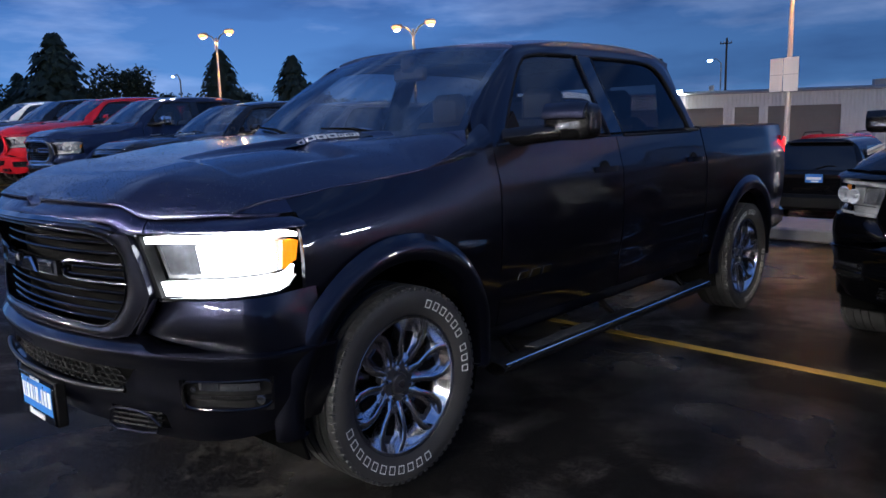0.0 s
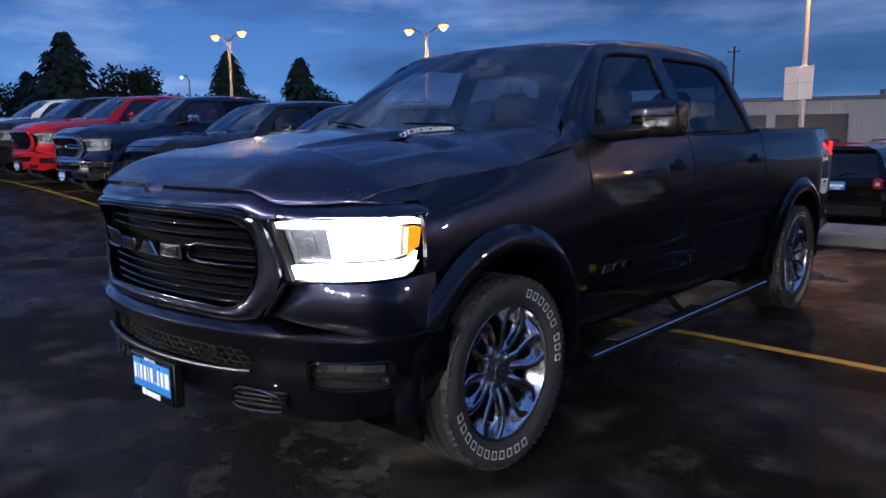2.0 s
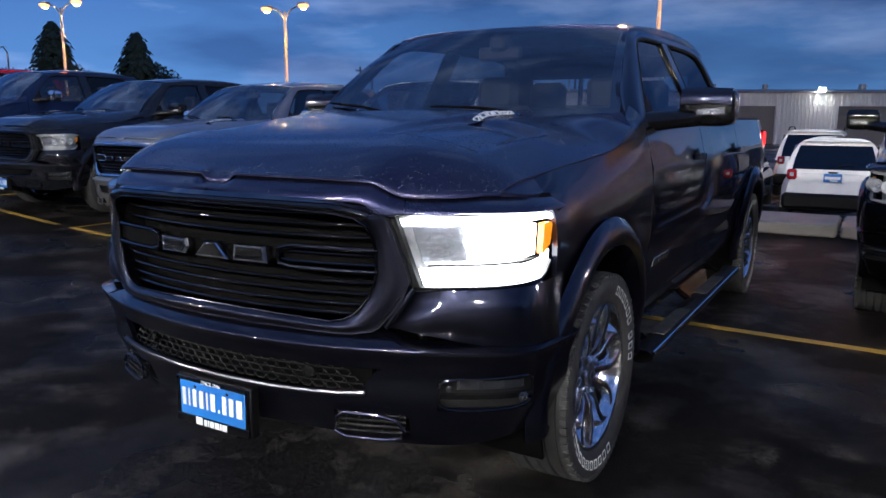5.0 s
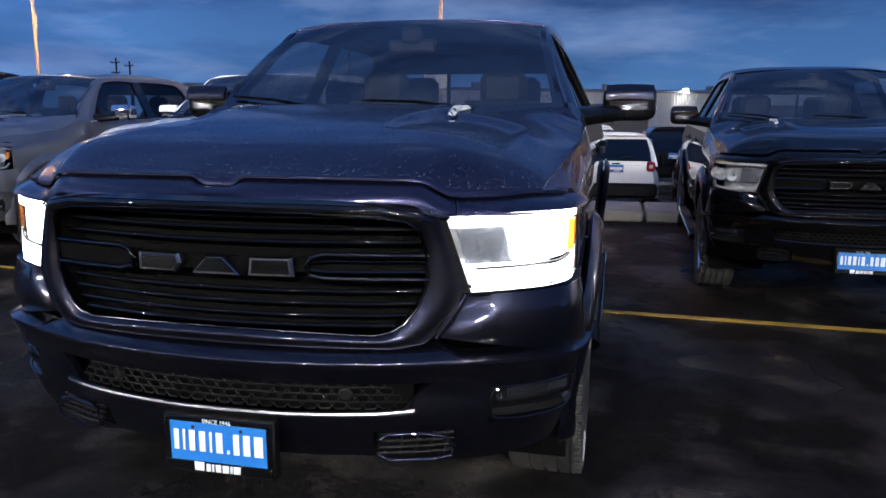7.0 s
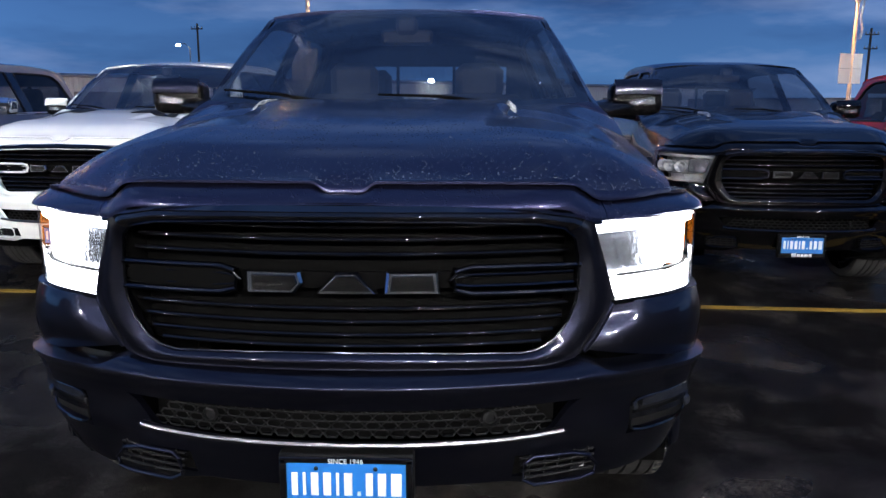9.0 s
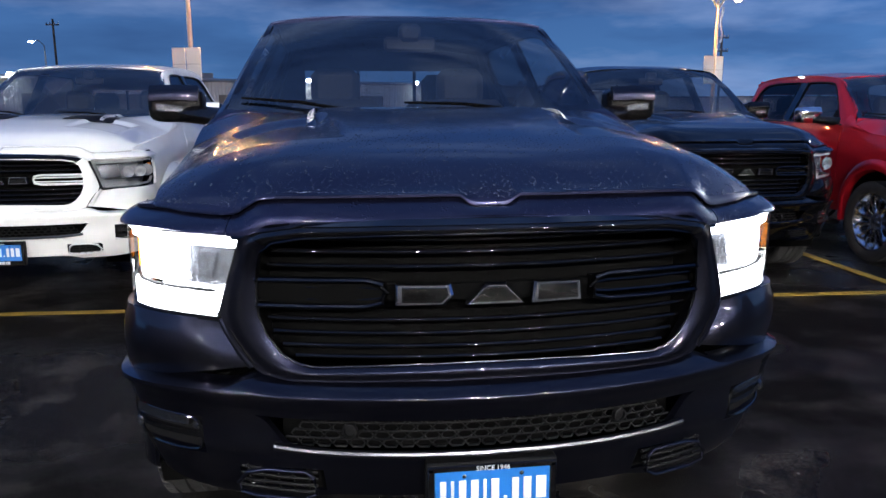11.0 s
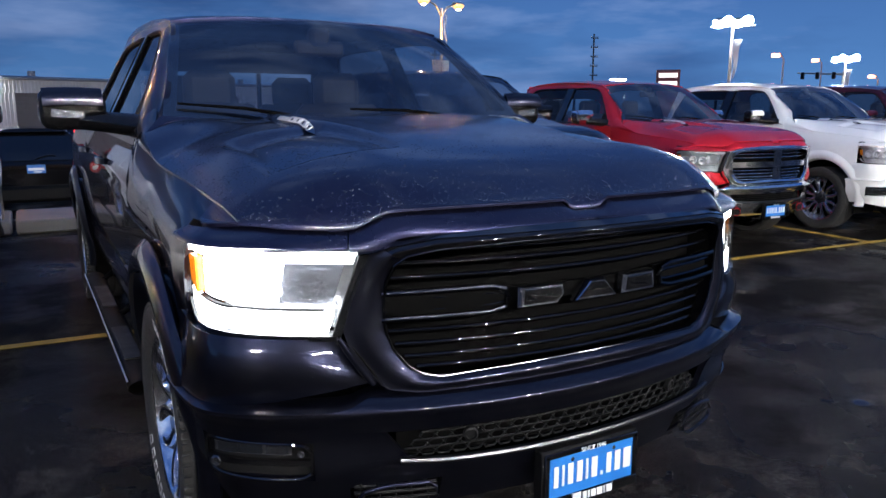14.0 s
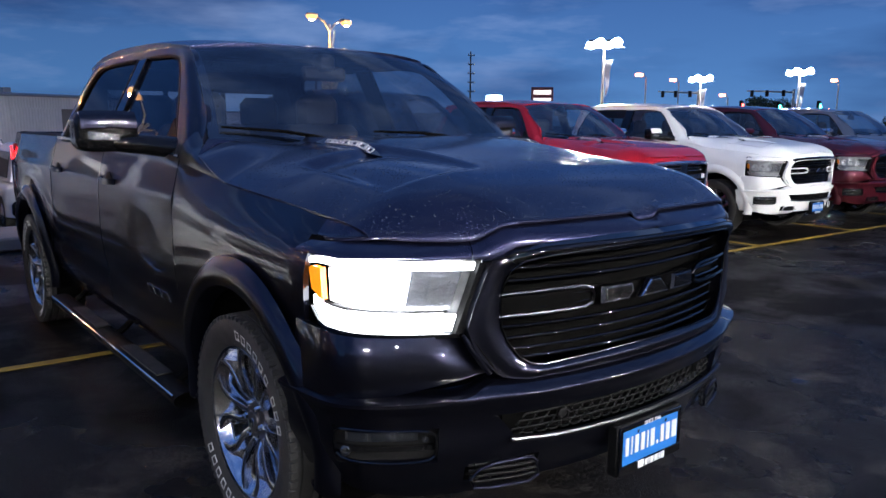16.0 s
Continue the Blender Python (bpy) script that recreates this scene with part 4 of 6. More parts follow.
    def header(s0, s1, n):
        def fn(u, v):
            s = mix(s0, s1, u)
            q, x = abs(s), plan_x(abs(s))
            lo, hi = hd_x(x), lip_base(s) - 0.006 - 0.012 * smooth((q - S_HEAD + 0.05) / 0.05) ** 2
            z = mix(lo, hi, v) - notch(s) * v ** 3
            o = mix(hd_out(x), lip_out(q) - 0.004, v ** 1.3) + 0.006 * math.sin(math.pi * v)
            return nose(s, z, o)
        return Geo().grid(fn, n, 10, 0.03)
    s_j = s_of_x(0.655)
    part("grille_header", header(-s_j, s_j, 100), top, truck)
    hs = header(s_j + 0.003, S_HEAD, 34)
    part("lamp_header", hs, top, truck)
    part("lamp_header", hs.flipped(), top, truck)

    def gap_floor(u, v):
        s = mix(-S_HEAD, S_HEAD, u)
        return nose(s, lip_z(s) - 0.022 + 0.026 * v, lip_out(abs(s)) - 0.012 - 0.02 * v)
    part("seam_floor", Geo().grid(gap_floor, 60, 2, 0.005), DARK, truck)

    def cowl_side():
        top_line = [table(*p) for p in (((0.22, 0.9195), (0.35, 0.924), (0.47, 0.917), (0.53, 0.896), (0.58, 0.866), (0.66, 0.846)), ((0.22, 0.220), (0.35, 0.350), (0.47, 0.470), (0.53, 0.530), (0.58, 0.580), (0.66, 0.690)), ((0.22, hood_side(0.22) - 0.004), (0.35, hood_side(0.35) + corner_rise(0.9, 0.35) - 0.004), (0.47, hood_side(0.47) + corner_rise(0.9, 0.47) - 0.004), (0.53, 1.372), (0.58, 1.400), (0.66, 1.450)))]

        def fn(u, v):
            y = mix(0.22, 0.657, u)
            a = Vector((fender_x(y, hi_f(y)) - 0.001, y, hi_f(y) - 0.002))
            b = Vector([c(y) for c in top_line])
            p = a.lerp(b, v)
            return (p.x + 0.020 * u * math.sin(math.pi * v), p.y, p.z + 0.010 * u * math.sin(math.pi * v))
        return Geo().grid(fn, 24, 12, 0.012)
    both("cowl_side", cowl_side, body, truck)
    def cowl_corner():
        def fn(u, v):
            h = Vector(hood_sheet(mix(0.935, 1.0, u), 1.0)) + Vector((0, 0.004, -0.003))
            w = Vector(ws_point(mix(0.84, 1.0, u), 0.015)) + Vector((0.004 * u, -0.006, 0.004))
            p = h.lerp(w, v)
            return (p.x, p.y, p.z + 0.004 * math.sin(math.pi * v))
        return Geo().grid(fn, 10, 8, 0.008, push=(0, 0, 1))
    both("cowl_corner", cowl_corner, top, truck)
    part("firewall", Geo().box((0, 0.72, 1.0), (1.70, 0.03, 0.72), 0.01), DARK, truck)
    # bright moulding under the header
    g = Geo()
    loop_bar(g, [(x, hd_x(abs(x)) - 0.004) for x in np.linspace(-0.635, 0.635, 61)], 0.005, 0.018, 8, False)
    part("header_moulding", g, grille_mat, truck)
    # grille frame: from the opening out to the lamps and bumper
    outer = [(0.0, 1.144), (0.25, 1.143), (0.46, 1.139), (0.56, 1.122), (0.610, 1.102), (0.630, 1.04), (0.655, 0.97), (0.672, 0.905), (0.655, 0.85), (0.62, 0.80), (0.575, 0.752), (0.50, 0.738), (0.25, 0.742), (0.0, 0.744)]

    def lean(x, z):
        return 0.024 * smooth((z - 1.0) / 0.11) * (1 - smooth((abs(x) - 0.55) / 0.08))

    def frame_half(u, v):
        t = u * (len(GRILLE) - 1)
        i = min(int(t), len(GRILLE) - 2)
        k = t - i
        a = [mix(GRILLE[i][j], GRILLE[i + 1][j], k) for j in (0, 1)]
        b = [mix(outer[i][j], outer[i + 1][j], k) for j in (0, 1)]
        x, z = mix(a[0], b[0], v), mix(a[1], b[1], v)
        return nose(s_of_x(x), z, 0.012 + 0.010 * math.sin(math.pi * min(1, v * 1.2)) + 0.012 * v + lean(x, z))
    cut = 3.4 / (len(GRILLE) - 1)
    band = Geo().grid(lambda u, v: frame_half(u * cut, v), 24, 8, 0.045)
    fr = Geo().grid(lambda u, v: frame_half(mix(cut, 1, u), v), 52, 8, 0.045)
    for g in (fr, fr.flipped()):
        part("grille_frame", g, body if trim != "chrome" else CHROME, truck)
    for g in (band, band.flipped()):
        part("grille_top_band", g, GLOSS_BLACK if trim != "chrome" else CHROME, truck, "gloss black band over the grille" if trim != "chrome" else "")
    g = Geo()
    g.tube([nose(s_of_x(abs(x)) * (1 if x >= 0 else -1), z, 0.016 + lean(x, z)) for x, z in closed_outline(GRILLE)], 0.004, 8, True)
    part("grille_moulding", g, grille_mat, truck)
    half_back = s_of_x(0.60)
    # near-black sheet in place of the shaded space behind the bars
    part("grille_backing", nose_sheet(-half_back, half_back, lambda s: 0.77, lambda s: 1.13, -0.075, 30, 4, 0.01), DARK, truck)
    # added blinders that hide the lamps' glow behind the frame
    both("grille_blinder", lambda: Geo().grid(lambda u, v: nose(s_of_x(0.592), mix(0.765, 1.135, u), mix(-0.085, 0.004, v)), 8, 3, 0.006), DARK, truck)
    bars = [1.100, 1.068, 1.031] + [0.893, 0.858, 0.824, 0.795]
    for z in bars:
        hw = grille_half_width(z) - 0.006
        sw = s_of_x(hw)

        def bar(u, v, z=z, sw=sw):
            a = 2 * math.pi * v
            return nose(mix(-sw, sw, u), z + 0.0062 * math.sin(a), -0.018 + 0.0085 * math.cos(a))
        part("grille_bar", Geo().grid(bar, 40, 20), GLOSS_BLACK if trim in ("dark", "black") else grille_mat if classic else GLOSS_BLACK, truck)
    if classic:
        part("grille_cross", nose_sheet(-s_of_x(0.575), s_of_x(0.575), lambda s: 0.925, lambda s: 0.985, 0.012, 24, 3, 0.03), CHROME, truck)
        part("grille_cross", nose_sheet(-0.055, 0.055, lambda s: 0.79, lambda s: 1.115, 0.016, 4, 6, 0.03), CHROME, truck)
    # middle bar loops either side of the raised maker's mark
    for sg in (1, -1) if not classic else ():
        pts = [(0.585, 0.996), (0.45, 0.999), (0.31, 1.000), (0.272, 0.990), (0.264, 0.968), (0.272, 0.944), (0.31, 0.934), (0.45, 0.932), (0.585, 0.930)]
        g = Geo()
        loop_bar(g, [(x * sg, z) for x, z in pts], 0.0085, 0.012, 8, False)
        loop_bar(g, [(x * sg, mix(z, 0.965, 0.55)) for x, z in pts], 0.005, 0.004, 6, False)
        part("grille_loop", g, grille_mat, truck)
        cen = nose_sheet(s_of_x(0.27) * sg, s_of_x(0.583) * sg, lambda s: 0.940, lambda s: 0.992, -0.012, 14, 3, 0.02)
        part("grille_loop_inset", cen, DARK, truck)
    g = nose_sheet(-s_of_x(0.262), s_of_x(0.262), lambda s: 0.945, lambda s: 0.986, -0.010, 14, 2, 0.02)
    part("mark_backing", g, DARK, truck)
    # maker's mark as three plain bright blocks, each a frame round a dark middle
    for outline in ([(-0.240, 0.938), (-0.240, 0.993), (-0.105, 0.993), (-0.098, 0.965), (-0.120, 0.938)], [(-0.068, 0.938), (-0.020, 0.993), (0.035, 0.993), (0.082, 0.938)], [(0.100, 0.938), (0.105, 0.993), (0.228, 0.993), (0.233, 0.938)]) if not classic else ():
        g = Geo().prism(outline, lambda u, v, d: nose(s_of_x(abs(u)) * (1 if u >= 0 else -1), v, d), 0.026, 0.007)
        ob = part("grille_mark", g, MARK_CHROME if trim != "black" else DARK_CHROME, truck, "chrome maker's block")
        c = [sum(p[0] for p in outline) / len(outline), sum(p[1] for p in outline) / len(outline)]
        inner = [(mix(p[0], c[0], 0.20), mix(p[1], c[1], 0.30)) for p in outline]
        g = Geo().prism(inner, lambda u, v, d: nose(s_of_x(abs(u)) * (1 if u >= 0 else -1), v, d + 0.020), 0.0085, 0.002)
        part("mark_inset", g, GLOSS_BLACK, ob)

    # --- head lamps ---
    s_in_t, s_in_b, s_out = s_of_x(0.617), s_of_x(0.686), S_HEAD

    def hl(u, v, out):
        s = mix(mix(s_in_b, s_in_t, v), s_out - 0.03 * (1 - v), u)
        lo = 0.886 + 0.012 * u + 0.045 * smooth((u - 0.86) / 0.14) ** 2
        hi = table((0.0, 1.094), (0.3, 1.100), (0.8, 1.106), (0.95, 1.100), (1.0, 1.080))(u)
        return nose(s, mix(lo, hi, v), out - 0.034 * smooth((u - 0.35) / 0.65))

    def hl_piece(u0, u1, v0, v1, out, thick=0.008, n=14, m=5):
        return Geo().grid(lambda u, v: hl(mix(u0, u1, u), mix(v0, v1, v), out), n, m, thick)
    for sg in (1, -1):
        f = (lambda g: g) if sg > 0 else (lambda g: g.flipped())
        lampo = part("head_lamp", f(hl_piece(0, 1, 0, 1, -0.085, 0.01, 24, 8)), LAMP_CLEAR, truck, "LED head lamp, lit white" if lit else "clear head lamp, unlit")
        glow = HEAD_GLOW if lit else LAMP_CLEAR
        part("lamp_surround", f(hl_piece(-0.015, 1.0, -0.06, 0.0, -0.004, 0.05)), GLOSS_BLACK, lampo)
        part("lamp_surround", f(hl_piece(-0.02, 0.025, 0.0, 1.0, -0.004, 0.05, 4, 8)), PLASTIC, lampo)
        part("running_light", f(hl_piece(0.05, 0.98, 0.03, 0.25 if lit else 0.10, -0.012, 0.02, 16, 4)), glow, lampo, "white LED band" if lit else "")
        part("running_light", f(hl_piece(0.04, 0.98, 0.875, 0.975, -0.012, 0.02, 16, 3)), glow, lampo, "white LED band" if lit else "")
        if lit:
            part("main_beam", f(hl_piece(0.335, 0.845, 0.345, 0.80, -0.030, 0.03, 12, 5)), glow, lampo)
        else:
            for q in (0.42, 0.60, 0.78):
                at = Matrix.Translation(hl(q, 0.52, -0.020)) @ Matrix.Rotation(radians(-62), 4, "Z")
                bowl = Geo().lathe([(0.047, 0.0), (0.043, 0.004), (0.038, -0.008), (0.024, -0.026), (0.011, -0.030), (0.011, -0.004), (0.0, -0.002)], 20).moved(at)
                part("reflector_bowl", f(bowl), LAMP_CLEAR, lampo, "bright reflector bowl")
        part("inner_beam_box", f(hl_piece(0.07, 0.33, 0.33, 0.82, -0.055, 0.02, 8, 5)), CHAMBER, lampo, "grey lamp chamber")
        part("projector_housing", f(hl_piece(0.150, 0.225, 0.42, 0.76, -0.046, 0.02, 4, 4)), CHAMBER, lampo)
        part("band_divider", f(hl_piece(0.10, 0.90, 0.285, 0.305, -0.020, 0.012, 14, 2)), PLASTIC, lampo)
        if lit:
            for k in range(3):
                part("side_marker", f(hl_piece(0.885 + 0.036 * k, 0.9195 + 0.036 * k, 0.34, 0.80, -0.012, 0.02, 4, 6)), AMBER, lampo, "amber side marker")
        else:
            part("side_marker", f(hl_piece(0.93, 0.975, 0.40, 0.75, -0.020, 0.02, 4, 4)), AMBER_OFF, lampo, "amber side marker")
        part("lamp_cover", f(hl_piece(0.0, 1.0, 0.0, 1.0, 0.0, 0, 24, 8)), LENS, lampo)
        # corner panel between lamp and bumper
        corner = Geo().grid(lambda u, v: nose(mix(mix(s_of_x(0.578), s_of_x(0.676), smooth(v * 1.15)), S_END - 0.055, u), mix(mix(0.755, 0.700, smooth(u * 1.6)), mix(0.878, 0.892, u), v), 0.002 + 0.020 * math.sin(math.pi * v) * math.sin(math.pi * min(1, u * 1.1)) - 0.030 * (1 - smooth(u * 5)) - 0.030 * smooth((u - 0.45) / 0.55) * v), 30, 12, 0.02)
        part("corner_panel", f(corner), body, truck)
        edge = [(0.682, 0.884), (0.662, 0.852), (0.628, 0.800), (0.604, 0.762)]
        lip = Geo().tube([nose(s_of_x(x), z, 0.010) for x, z in edge], [0.006, 0.011, 0.013, 0.008], 10)
        part("corner_lip", f(lip), body, truck)
        # near-black bar that stands in for the shaded gap beside the lip
        gap_bar = Geo().tube([nose(s_of_x(x - 0.020), z, 0.019) for x, z in edge], [0.003, 0.005, 0.006, 0.005], 6)
        part("corner_gap_shade", f(gap_bar), DARK, truck)

    # --- bumper ---
    def b_out(s, z):
        o = table((0.30, -0.12), (0.38, -0.052), (0.46, -0.016), (0.54, 0.012), (0.60, 0.016), (0.655, 0.032), (0.694, 0.048), (0.702, 0.049), (0.708, 0.045), (0.735, 0.012), (0.752, -0.03))(z)
        return o - 0.030 * smooth((abs(s) - 0.85) / 0.35)
    top_z = lambda s: table((0.0, 0.742), (0.50, 0.742), (0.60, 0.735), (0.68, 0.706), (0.85, 0.700), (1.0, 0.690))(plan_x(abs(s)))
    s_b = S_END - 0.006
    part("front_bumper", nose_sheet(-s_b, s_b, lambda s: 0.638, top_z, b_out, 80, 26, 0.02), bump, truck)
    part("bumper_ledge", Geo().grid(lambda u, v: (lambda s: nose(s, top_z(s) + 0.014 * v * (1 - v) * 4 * 0.3 + 0.010 * v, mix(b_out(s, top_z(s)), -0.035, v)))(mix(-s_b, s_b, u)), 80, 4, 0.01, push=(0, 0, 1)), bump, truck)
    s_m = s_of_x(0.55)
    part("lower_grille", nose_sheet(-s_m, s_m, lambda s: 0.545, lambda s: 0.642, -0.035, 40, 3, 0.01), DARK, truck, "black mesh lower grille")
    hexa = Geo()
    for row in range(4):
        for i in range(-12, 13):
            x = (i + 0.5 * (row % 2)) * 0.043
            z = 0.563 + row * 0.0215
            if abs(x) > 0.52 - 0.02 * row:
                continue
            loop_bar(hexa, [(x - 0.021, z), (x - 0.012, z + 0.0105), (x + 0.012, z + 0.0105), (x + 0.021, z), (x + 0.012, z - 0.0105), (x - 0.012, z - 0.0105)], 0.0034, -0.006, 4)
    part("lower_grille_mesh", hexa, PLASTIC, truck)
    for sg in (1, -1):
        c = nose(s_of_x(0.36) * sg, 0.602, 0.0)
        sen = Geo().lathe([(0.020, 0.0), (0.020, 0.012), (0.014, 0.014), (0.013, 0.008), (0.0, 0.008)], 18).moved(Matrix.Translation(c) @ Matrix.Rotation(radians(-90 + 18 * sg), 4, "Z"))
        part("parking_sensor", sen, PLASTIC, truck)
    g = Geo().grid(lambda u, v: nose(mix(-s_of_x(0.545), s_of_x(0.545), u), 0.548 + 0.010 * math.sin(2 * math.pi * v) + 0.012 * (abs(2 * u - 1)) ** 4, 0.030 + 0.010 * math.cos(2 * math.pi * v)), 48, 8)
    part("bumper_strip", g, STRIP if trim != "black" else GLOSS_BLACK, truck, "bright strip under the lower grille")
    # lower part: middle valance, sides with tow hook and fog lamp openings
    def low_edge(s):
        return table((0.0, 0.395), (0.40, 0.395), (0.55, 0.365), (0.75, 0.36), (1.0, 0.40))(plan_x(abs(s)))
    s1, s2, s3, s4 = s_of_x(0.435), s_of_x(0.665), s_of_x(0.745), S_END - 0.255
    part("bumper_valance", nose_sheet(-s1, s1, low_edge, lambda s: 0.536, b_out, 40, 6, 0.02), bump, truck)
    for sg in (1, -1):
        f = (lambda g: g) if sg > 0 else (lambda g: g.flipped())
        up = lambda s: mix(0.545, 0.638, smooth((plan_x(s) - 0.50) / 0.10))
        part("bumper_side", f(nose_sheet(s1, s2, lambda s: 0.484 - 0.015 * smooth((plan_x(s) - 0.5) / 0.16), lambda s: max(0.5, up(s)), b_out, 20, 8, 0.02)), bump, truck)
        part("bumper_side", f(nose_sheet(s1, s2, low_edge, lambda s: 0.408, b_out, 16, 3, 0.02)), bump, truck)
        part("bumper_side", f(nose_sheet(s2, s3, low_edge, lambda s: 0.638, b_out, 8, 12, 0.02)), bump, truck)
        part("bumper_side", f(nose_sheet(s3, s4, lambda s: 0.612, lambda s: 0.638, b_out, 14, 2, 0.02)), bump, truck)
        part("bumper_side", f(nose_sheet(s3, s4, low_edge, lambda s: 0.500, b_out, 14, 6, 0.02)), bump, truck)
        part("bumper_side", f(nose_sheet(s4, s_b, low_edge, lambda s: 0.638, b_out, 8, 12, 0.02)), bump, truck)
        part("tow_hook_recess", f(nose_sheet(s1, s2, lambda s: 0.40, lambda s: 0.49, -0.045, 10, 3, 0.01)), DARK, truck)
        hook = Geo()
        for k in range(4):
            loop_bar(hook, [(x, 0.424 + 0.016 * k) for x in np.linspace(0.45, 0.655, 8)], 0.005, 0.002 - 0.004 * k, 5, False)
        for i in range(5):
            loop_bar(hook, [(0.47 + 0.04 * i, 0.41), (0.48 + 0.04 * i, 0.482)], 0.004, -0.008, 4, False)
        part("tow_hook_mesh", f(hook), PLASTIC, truck)
        ring = Geo()
        loop_bar(ring, [(0.448, 0.425), (0.455, 0.468), (0.475, 0.484), (0.58, 0.482), (0.63, 0.468), (0.655, 0.435), (0.645, 0.412), (0.60, 0.405), (0.48, 0.407)], 0.006, 0.013, 8)
        part("tow_hook_bezel", f(ring), body, truck)
        part("fog_recess", f(nose_sheet(s3, s4, lambda s: 0.49, lambda s: 0.62, -0.022, 12, 3, 0.01)), PLASTIC, truck)
        lamp_bar = nose_sheet(s3 + 0.06, s4 - 0.05, lambda s: 0.571, lambda s: 0.597, -0.004, 10, 3, 0.02)
        fog = part("fog_lamp", f(lamp_bar), FOG_LENS, truck, "clear LED fog lamp, off")
        for k in range(3):
            cell = nose_sheet(mix(s3 + 0.064, s4 - 0.054, k / 3 + 0.03), mix(s3 + 0.064, s4 - 0.054, (k + 1) / 3 - 0.03), lambda s: 0.572, lambda s: 0.596, 0.002, 4, 2, 0.006)
            part("fog_cell", f(cell), LENS, fog)
        for off, zz, rr in ((s4 - 0.045, 0.536, 0.016), (s3 + 0.035, 0.572, 0.011)):
            at = Matrix.Translation(nose(off, zz, -0.016)) @ Matrix.Rotation(radians(-52), 4, "Z")
            eye = Geo().lathe([(rr, 0.0), (rr, 0.012), (rr * 0.75, 0.015), (rr * 0.7, 0.008), (0.0, 0.010)], 18).moved(at)
            part("fog_sensor", f(eye), FOG_LENS, truck)
        part("fog_shelf", f(nose_sheet(s3 + 0.01, s4 - 0.01, lambda s: 0.536, lambda s: 0.552, -0.008, 12, 2, 0.03)), GLOSS_BLACK, truck)
        ring = Geo()
        mid_s, half_s = (s3 + s4) / 2, (s4 - s3) / 2 - 0.006
        sp = []
        for k in range(32):
            c, q = math.cos(2 * math.pi * k / 32), math.sin(2 * math.pi * k / 32)
            e = (abs(c) ** 5 + abs(q) ** 5) ** -0.2
            sp.append((mid_s + half_s * c * e, 0.556 + 0.053 * q * e))
        ring.tube([nose(s, z, b_out(s, z) - 0.003) for s, z in sp], 0.005, 8, True)
        part("fog_bezel", f(ring), GLOSS_BLACK, truck)
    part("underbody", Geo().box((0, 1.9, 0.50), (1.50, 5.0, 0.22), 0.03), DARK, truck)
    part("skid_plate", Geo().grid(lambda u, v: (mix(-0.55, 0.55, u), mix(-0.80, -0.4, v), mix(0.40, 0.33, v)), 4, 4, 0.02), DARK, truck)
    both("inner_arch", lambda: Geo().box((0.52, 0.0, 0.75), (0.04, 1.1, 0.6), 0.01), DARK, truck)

    if plate:
        hold = part("plate_bracket", Geo().box((0, -1.006, 0.438), (0.345, 0.042, 0.178), 0.006), PLASTIC, truck, "black plate holder")
        pl = part("dealer_plate", Geo().box((0, -1.029, 0.440), (0.302, 0.006, 0.150), 0.002), PLATE_BLUE, truck, "blue dealer plate with white lettering bars")
        part("plate_rim", Geo().box((0, -1.030, 0.512), (0.335, 0.008, 0.016), 0.002), GLOSS_BLACK, pl)
        part("plate_rim", Geo().box((0, -1.0315, 0.372), (0.335, 0.009, 0.030), 0.002), GLOSS_BLACK, pl)
        for sg in (1, -1):
            part("plate_rim", Geo().box((0.160 * sg, -1.030, 0.440), (0.016, 0.008, 0.150), 0.002), GLOSS_BLACK, pl)
        widths = [0.016, 0.008, 0.019, 0.020, 0.008, 0.021, 0.009, 0.018, 0.021, 0.027]
        x = -0.138
        for k, w in enumerate(widths):
            tall = 0.012 if k == 6 else 0.062
            part("plate_bar", Geo().box((x + w / 2, -1.0335, 0.418 + tall / 2), (w, 0.003, tall), 0.0008), PLATE_WHITE, pl)
            x += w + 0.0125
        part("plate_bar", Geo().box((-0.058, -1.0375, 0.374), (0.030, 0.003, 0.026), 0.0008), PLATE_WHITE, pl)
        x = -0.036
        for w in (0.014, 0.007, 0.018, 0.020, 0.007, 0.021):
            part("plate_bar", Geo().box((x + w / 2, -1.0375, 0.372), (w, 0.003, 0.022), 0.0008), PLATE_WHITE, pl)
            x += w + 0.004
        tx = bpy.data.curves.new("plate_text", "FONT")
        tx.body, tx.size, tx.align_x, tx.extrude = "SINCE 1946", 0.018, "CENTER", 0.0008
        tx.materials.append(PLATE_WHITE)
        to = new("plate_text", tx)
        to.parent, to.matrix_basis = pl, pose(0, -1.0355, 0.5055, 90, 0, 0)
        for sx in (-0.075, 0.075):
            for sz in (0.492, 0.384):
                part("plate_screw", Geo().lathe([(0.006, 0), (0.006, 0.003), (0.0, 0.005)], 12).moved(Matrix.Translation((sx, -1.032, sz)) @ Matrix.Rotation(radians(-90), 4, "Z")), CHROME, pl)

    # --- sides ---
    for sg in (1, -1):
        f = (lambda g: g) if sg > 0 else (lambda g: g.flipped())
        step = part("running_board", f(Geo().grid(lambda u, v: (lambda a: (0.985 + 0.060 * math.cos(a), mix(0.585, 2.90, u), 0.322 + 0.032 * math.sin(a)))(2 * math.pi * v), 24, 14)), PLASTIC, truck, "black running board")
        part("step_strip", f(Geo().grid(lambda u, v: (lambda a: (1.040 + 0.008 * math.cos(a), mix(0.60, 2.885, u), 0.339 + 0.012 * math.sin(a)))(2 * math.pi * v), 20, 8)), CHROME, step, "bright metal edge strip")
